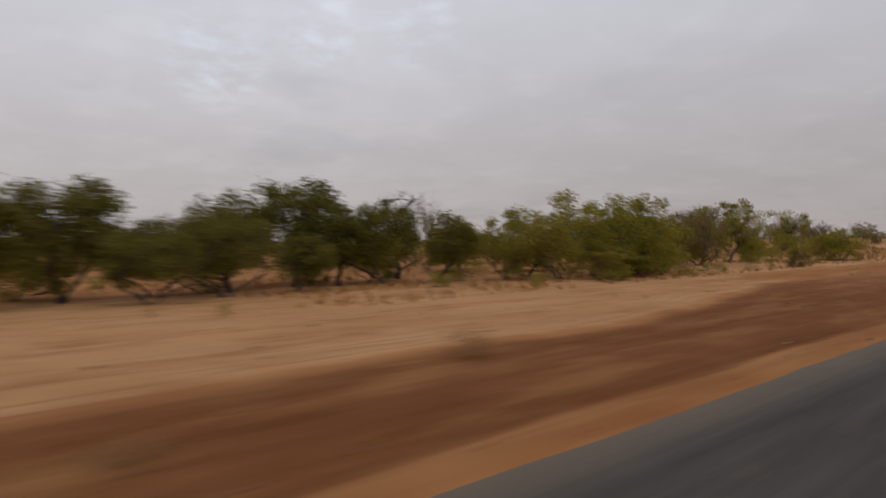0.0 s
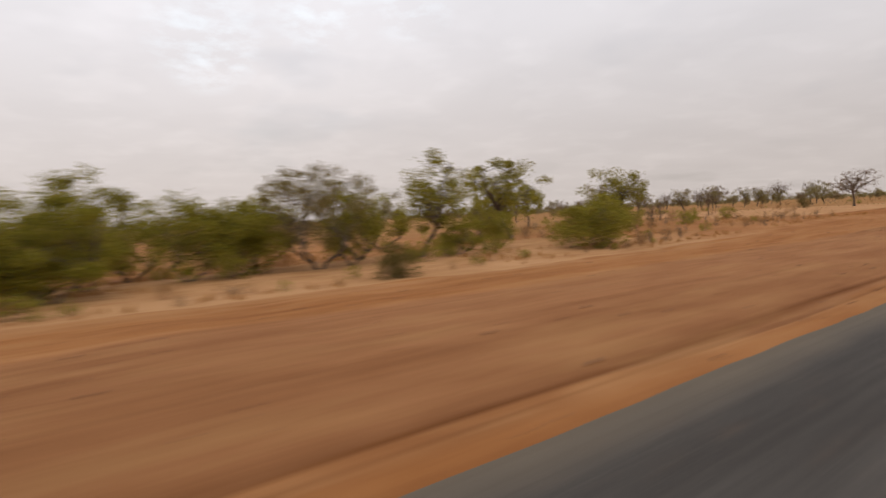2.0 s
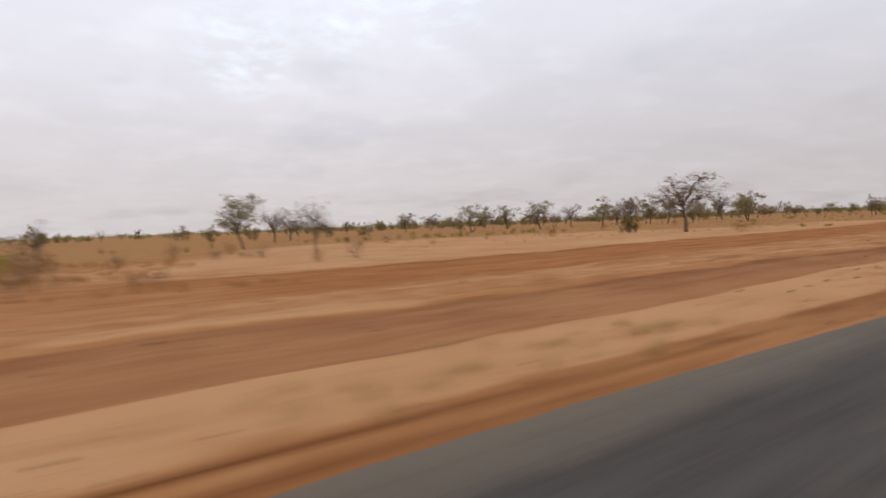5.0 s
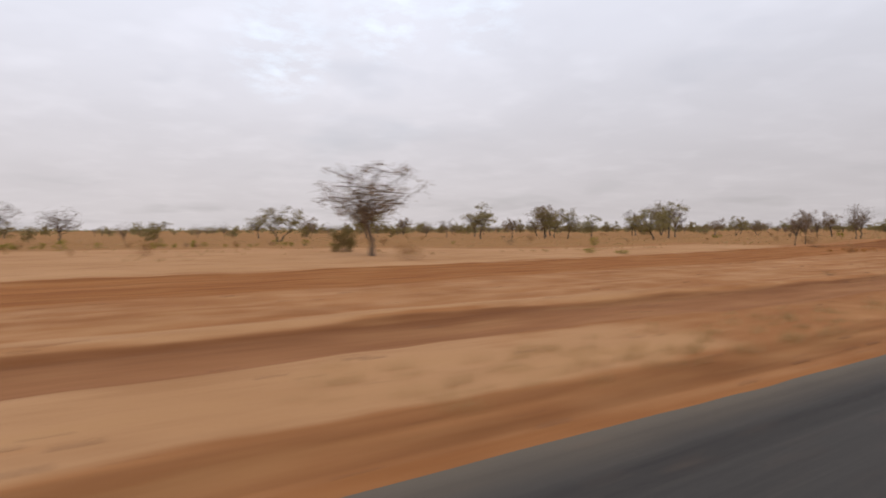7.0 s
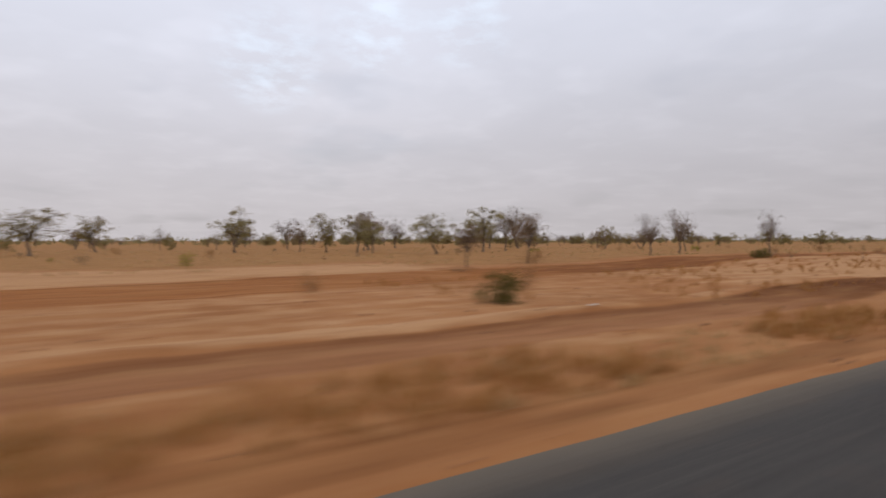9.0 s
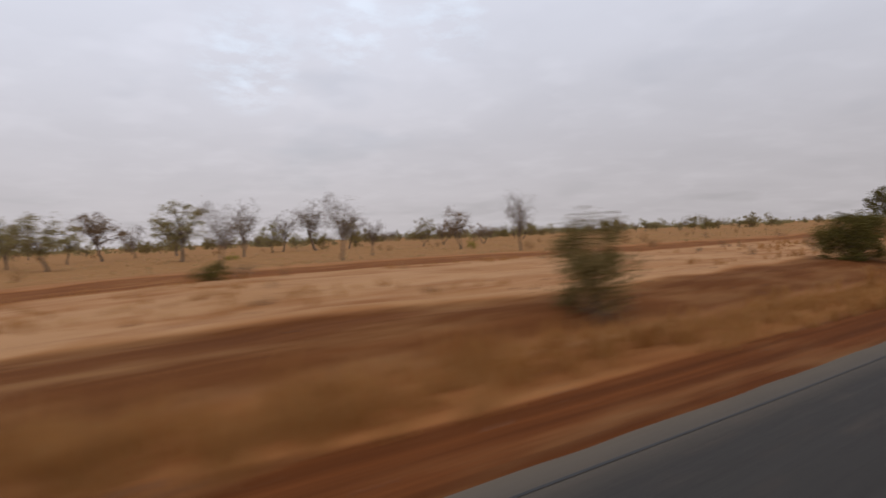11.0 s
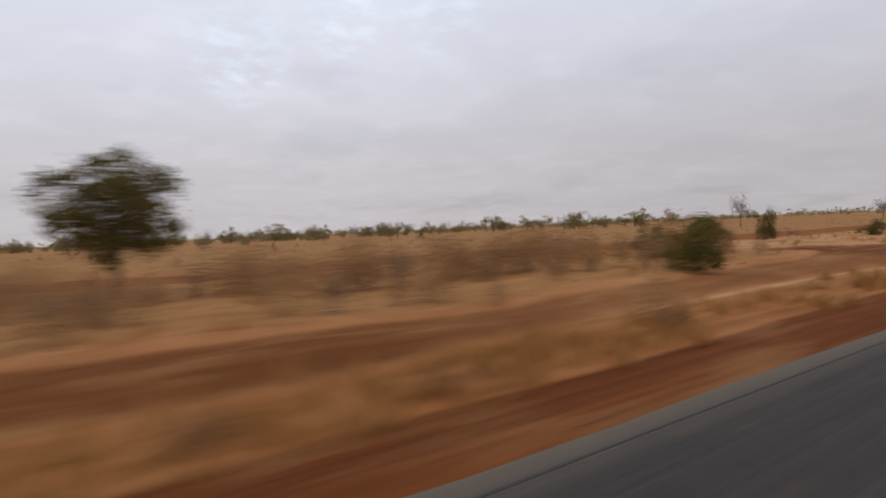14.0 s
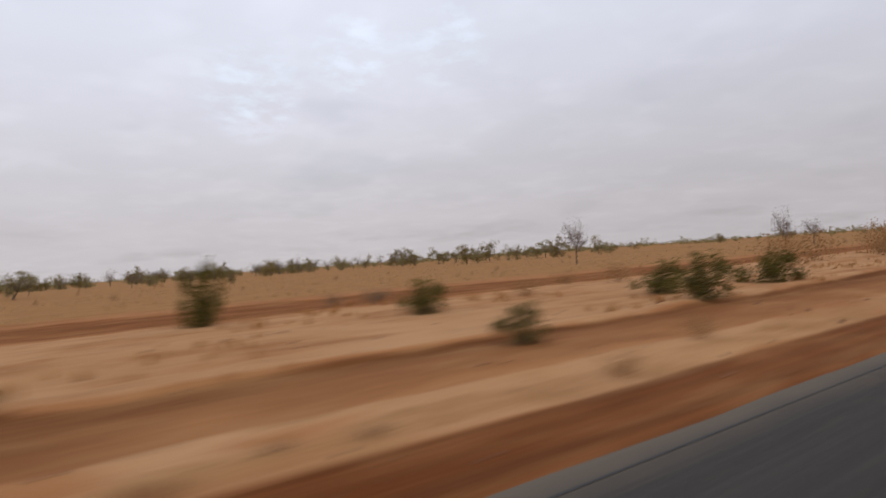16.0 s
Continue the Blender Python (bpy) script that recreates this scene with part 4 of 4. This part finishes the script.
def scatter(kinds, count, place, low, high, group):
    for i in range(count):
        x, y = place(i)
        kind = rng.choice(kinds)
        tall = rng.uniform(low, high)
        label, category = ABOUT[kind]
        stand(rng.choice(MODELS[kind]), x, y, tall, tall * rng.uniform(0.85, 1.4), label, category, group)


# open savanna, thicker with distance
scatter(("far_green", "far_bare", "far_bare", "far_dark"), 140, lambda i: (rng.uniform(-60, 760), 115 + 330 * rng.random() ** 0.8), 2.8, 5.0, "savanna trees far off")
# a belt of woodland that nears the road ahead
scatter(("far_green", "far_dark", "far_green", "far_bare", "far_bare"), 75, lambda i: ((u := rng.random()) * 95 + 428 + rng.gauss(0, 9), 300 - u * 165 + rng.gauss(0, 10)), 3.8, 6.2, "woodland belt")
scatter(("far_green", "far_bare", "far_dark"), 40, lambda i: (428 - (u := rng.random()) * 110 + rng.gauss(0, 8), 300 + u * 110 + rng.gauss(0, 12)), 4.6, 7.4, "woodland belt")
# low trees on the plain
scatter(("far_bare", "far_green", "far_bare", "far_dark"), 46, lambda i: (rng.uniform(110, 420), rng.uniform(112, 210)), 2.2, 3.8, "savanna trees far off")
# behind the grove
scatter(("far_green", "far_dark"), 30, lambda i: (rng.uniform(-30, 75), rng.uniform(58, 110)), 3.6, 5.6, "trees behind the grove")
# brush and litter in front of the grove
scatter(("dead", "dry", "shrub", "dead"), 30, lambda i: (rng.uniform(4, 90), rng.uniform(24.5, 29)), 0.35, 0.8, "low brush before the grove")
scatter(("dead", "dry", "sapling", "dead", "shrub"), 46, lambda i: (rng.uniform(88, 126), rng.uniform(25.5, 31)), 0.4, 1.1, "low brush before the grove")
scatter(("dry", "greybrush", "dry", "dead"), 40, lambda i: (rng.uniform(90, 140), rng.uniform(35, 56)), 0.7, 1.6, "undergrowth of the grove")
# undergrowth between the trunks
scatter(("shrub", "dry", "dry", "shrub"), 40, lambda i: (rng.uniform(-4, 104), rng.uniform(34, 56)), 0.6, 1.6, "undergrowth of the grove")
# a thicket of dry brush
scatter(("dry", "dry", "dry", "greybrush"), 100, lambda i: (rng.uniform(332, 368), 14.6 + 13 * rng.random() ** 1.3), 0.8, 1.7, "dry brush thicket")
# low green scrub on the edge of the grass plain
scatter(("shrub", "dry", "shrub"), 34, lambda i: (158 + (u := rng.random()) * 42, 91 - 14 * u + rng.gauss(0, 1.5)), 0.5, 1.0, "low scrub on the plain")
# thin brush on the pale sand
scatter(("dry", "greybrush", "dead"), 12, lambda i: (rng.uniform(256, 330), rng.uniform(15, 29)), 0.35, 0.8, "thin brush on the sand")
# small bushes on the grass plain
scatter(("dry", "dry", "dead"), 46, lambda i: (rng.uniform(255, 560), rng.uniform(46, 150)), 0.5, 1.2, "bushes on the plain")
scatter(("dry", "greybrush", "shrub"), 26, lambda i: (rng.uniform(125, 255), rng.uniform(50, 110)), 0.5, 1.4, "bushes on the plain")

for models in MODELS.values():
    for model in models:
        for ob in (*model.children_recursive, model):
            bpy.data.objects.remove(ob)


def far_woods():
    """Low woods along the horizon, too far to count."""
    g = np.random.default_rng(21)
    centres = []
    for ring, (dist, count) in enumerate(((520, 420), (760, 480), (1150, 520))):
        a = g.uniform(radians(2), radians(150), count)
        d = dist * g.uniform(0.85, 1.2, count)
        x, y = 220 + d * np.cos(a) * 1.35, d * np.sin(a)
        tall = g.uniform(2.5, 7.5, count) * (0.35 + 0.9 * wave(x, y, 70, 9))
        for px, py, h in zip(x, y, tall):
            base = float(height(px, py))
            for _ in range(9):
                centres.append((px + g.normal(0, h * 0.5), py + g.normal(0, h * 0.5), base + h * g.uniform(0.12, 0.95)))
    v, f = blades(centres, 0.75, 6, 1.25, 22)
    tagged(new("far_woods", mesh_of("far_woods", v.tolist(), f.tolist(), LEAF_HAZED)), "low olive woods along the far horizon", "woods", kind="stuff")


def grass(name, seed, count, spot, tall, label, thin=0.0, straw=STRAW):
    """Tufts of dry grass, a few bent blades each."""
    g = np.random.default_rng(seed)
    x, y = spot(g, count)
    keep = wave(x, y, 5.5, seed) + 0.4 * wave(x, y, 1.6, seed + 1) > 0.7 + thin * step(368, 384, x)
    x, y = x[keep], y[keep]
    per = 9
    n = len(x) * per
    size = np.repeat(g.uniform(0.45, 1.25, len(x)), per) * tall * g.uniform(0.6, 1.2, n)
    bx, by = np.repeat(x, per) + g.normal(0, 0.09, n), np.repeat(y, per) + g.normal(0, 0.09, n)
    bz = height(bx, by) - 0.02
    a = g.uniform(0, 2 * np.pi, n)
    lean = size * g.uniform(0.15, 0.7, n)
    wide = size * 0.035 + 0.008
    base = np.stack([bx, by, bz], -1)
    side = np.stack([-np.sin(a), np.cos(a), 0 * a], -1) * wide[:, None]
    tip = base + np.stack([np.cos(a) * lean, np.sin(a) * lean, size], -1)
    mid = base + np.stack([np.cos(a) * lean * 0.3, np.sin(a) * lean * 0.3, size * 0.6], -1)
    v = np.stack([base - side, base + side, mid + side * 0.7, mid - side * 0.7, tip], 1).reshape(-1, 3)
    k = 5 * np.arange(n)[:, None]
    faces = (k + [0, 1, 2, 3]).tolist() + (k + [3, 2, 4]).tolist()
    tagged(new(name, mesh_of(name, v.tolist(), faces, straw)), label, "grass", kind="stuff")


def stones():
    """Loose laterite stones and clods on tracks and verge."""
    g = np.random.default_rng(33)
    verts, faces = [], []
    for _ in range(2600):
        x, y = g.uniform(-5, 450), 4.7 + 17 * g.random() ** 1.5
        s = 0.02 + 0.05 * g.random() ** 3
        z = float(height(x, y)) + s * 0.2
        k = len(verts)
        for dx, dy, dz in ((1, 0, 0), (0, 1, 0), (-1, 0, 0), (0, -1, 0), (0.1, 0.1, 0.8), (0, 0, -0.7)):
            verts.append((x + s * (dx * 1.3 + g.normal(0, 0.2)), y + s * (dy + g.normal(0, 0.2)), z + s * (dz + g.normal(0, 0.15))))
        for a, b in ((0, 1), (1, 2), (2, 3), (3, 0)):
            faces += [(k + a, k + b, k + 4), (k + b, k + a, k + 5)]
    tagged(new("loose_stones", mesh_of("loose_stones", verts, faces, STONE)), "small laterite stones strewn over the verge", "stones", kind="stuff")


def litter(x, y, size, seed):
    """A crumpled scrap of pale plastic."""
    g = random.Random(seed)
    bm = bmesh.new()
    bmesh.ops.create_grid(bm, x_segments=6, y_segments=5, size=size / 2)
    for v in bm.verts:
        v.co.z = 0.03 + g.uniform(0, size * 0.3)
        v.co.x += g.gauss(0, size * 0.05)
    bmesh.ops.solidify(bm, geom=bm.faces[:], thickness=0.002)
    me = bpy.data.meshes.new("plastic_scrap")
    bm.to_mesh(me)
    bm.free()
    me.materials.append(SCRAP)
    ob = new("plastic_scrap", me)
    ob.matrix_world = pose(x, y, float(height(x, y)), 0, 0, g.uniform(0, 360))
    tagged(ob, "crumpled pale plastic scrap lying on the verge", "litter", "litter")


far_woods()
grass("verge_grass", 41, 5600, lambda g, n: (470 - 255 * g.random(n) ** 1.25, g.normal(7.3, 0.75, n).clip(6.2, 9.0)), 0.36, "dry straw-coloured grass tufts along the verge", 0.6)
grass("sparse_verge_grass", 42, 1000, lambda g, n: (g.uniform(85, 240, n), g.normal(7.2, 0.8, n).clip(6.0, 9.2)), 0.2, "sparse dry grass tufts on the sandy verge", 0.0, STRAW_PALE)
CLUMPS = np.array([254, 256, 258, 259, 261, 263, 265, 268, 272, 279, 281, 290, 311, 313, 316, 366, 367, 369, 371, 373, 376])
grass("tall_verge_grass", 46, 620, lambda g, n: (g.choice(CLUMPS, n) + g.normal(0, 1.3, n), g.normal(7.6, 0.6, n).clip(6.7, 9.2)), 0.62, "tall clumps of dry ochre grass on the verge")
grass("sand_grass", 43, 2600, lambda g, n: (g.uniform(230, 470, n), g.uniform(12.8, 29, n)), 0.3, "scattered dry grass tufts on pale sand")
grass("plain_grass", 44, 7000, lambda g, n: (g.uniform(150, 620, n), 44 + 100 * g.random(n) ** 1.4), 0.3, "dry yellow grass covering the plain", 0.0, STRAW_PALE)
grass("grove_grass", 45, 7000, lambda g, n: (g.uniform(-20, 130, n), 24 + 34 * g.random(n)), 0.3, "dry grass and litter under the grove")
stones()
for i, (x, y, size) in enumerate(((13.5, 5.9, 0.07), (316.5, 11.8, 0.18), (103.4, 8.6, 0.14), (232, 13.2, 0.2))):
    litter(x, y, size, 60 + i)
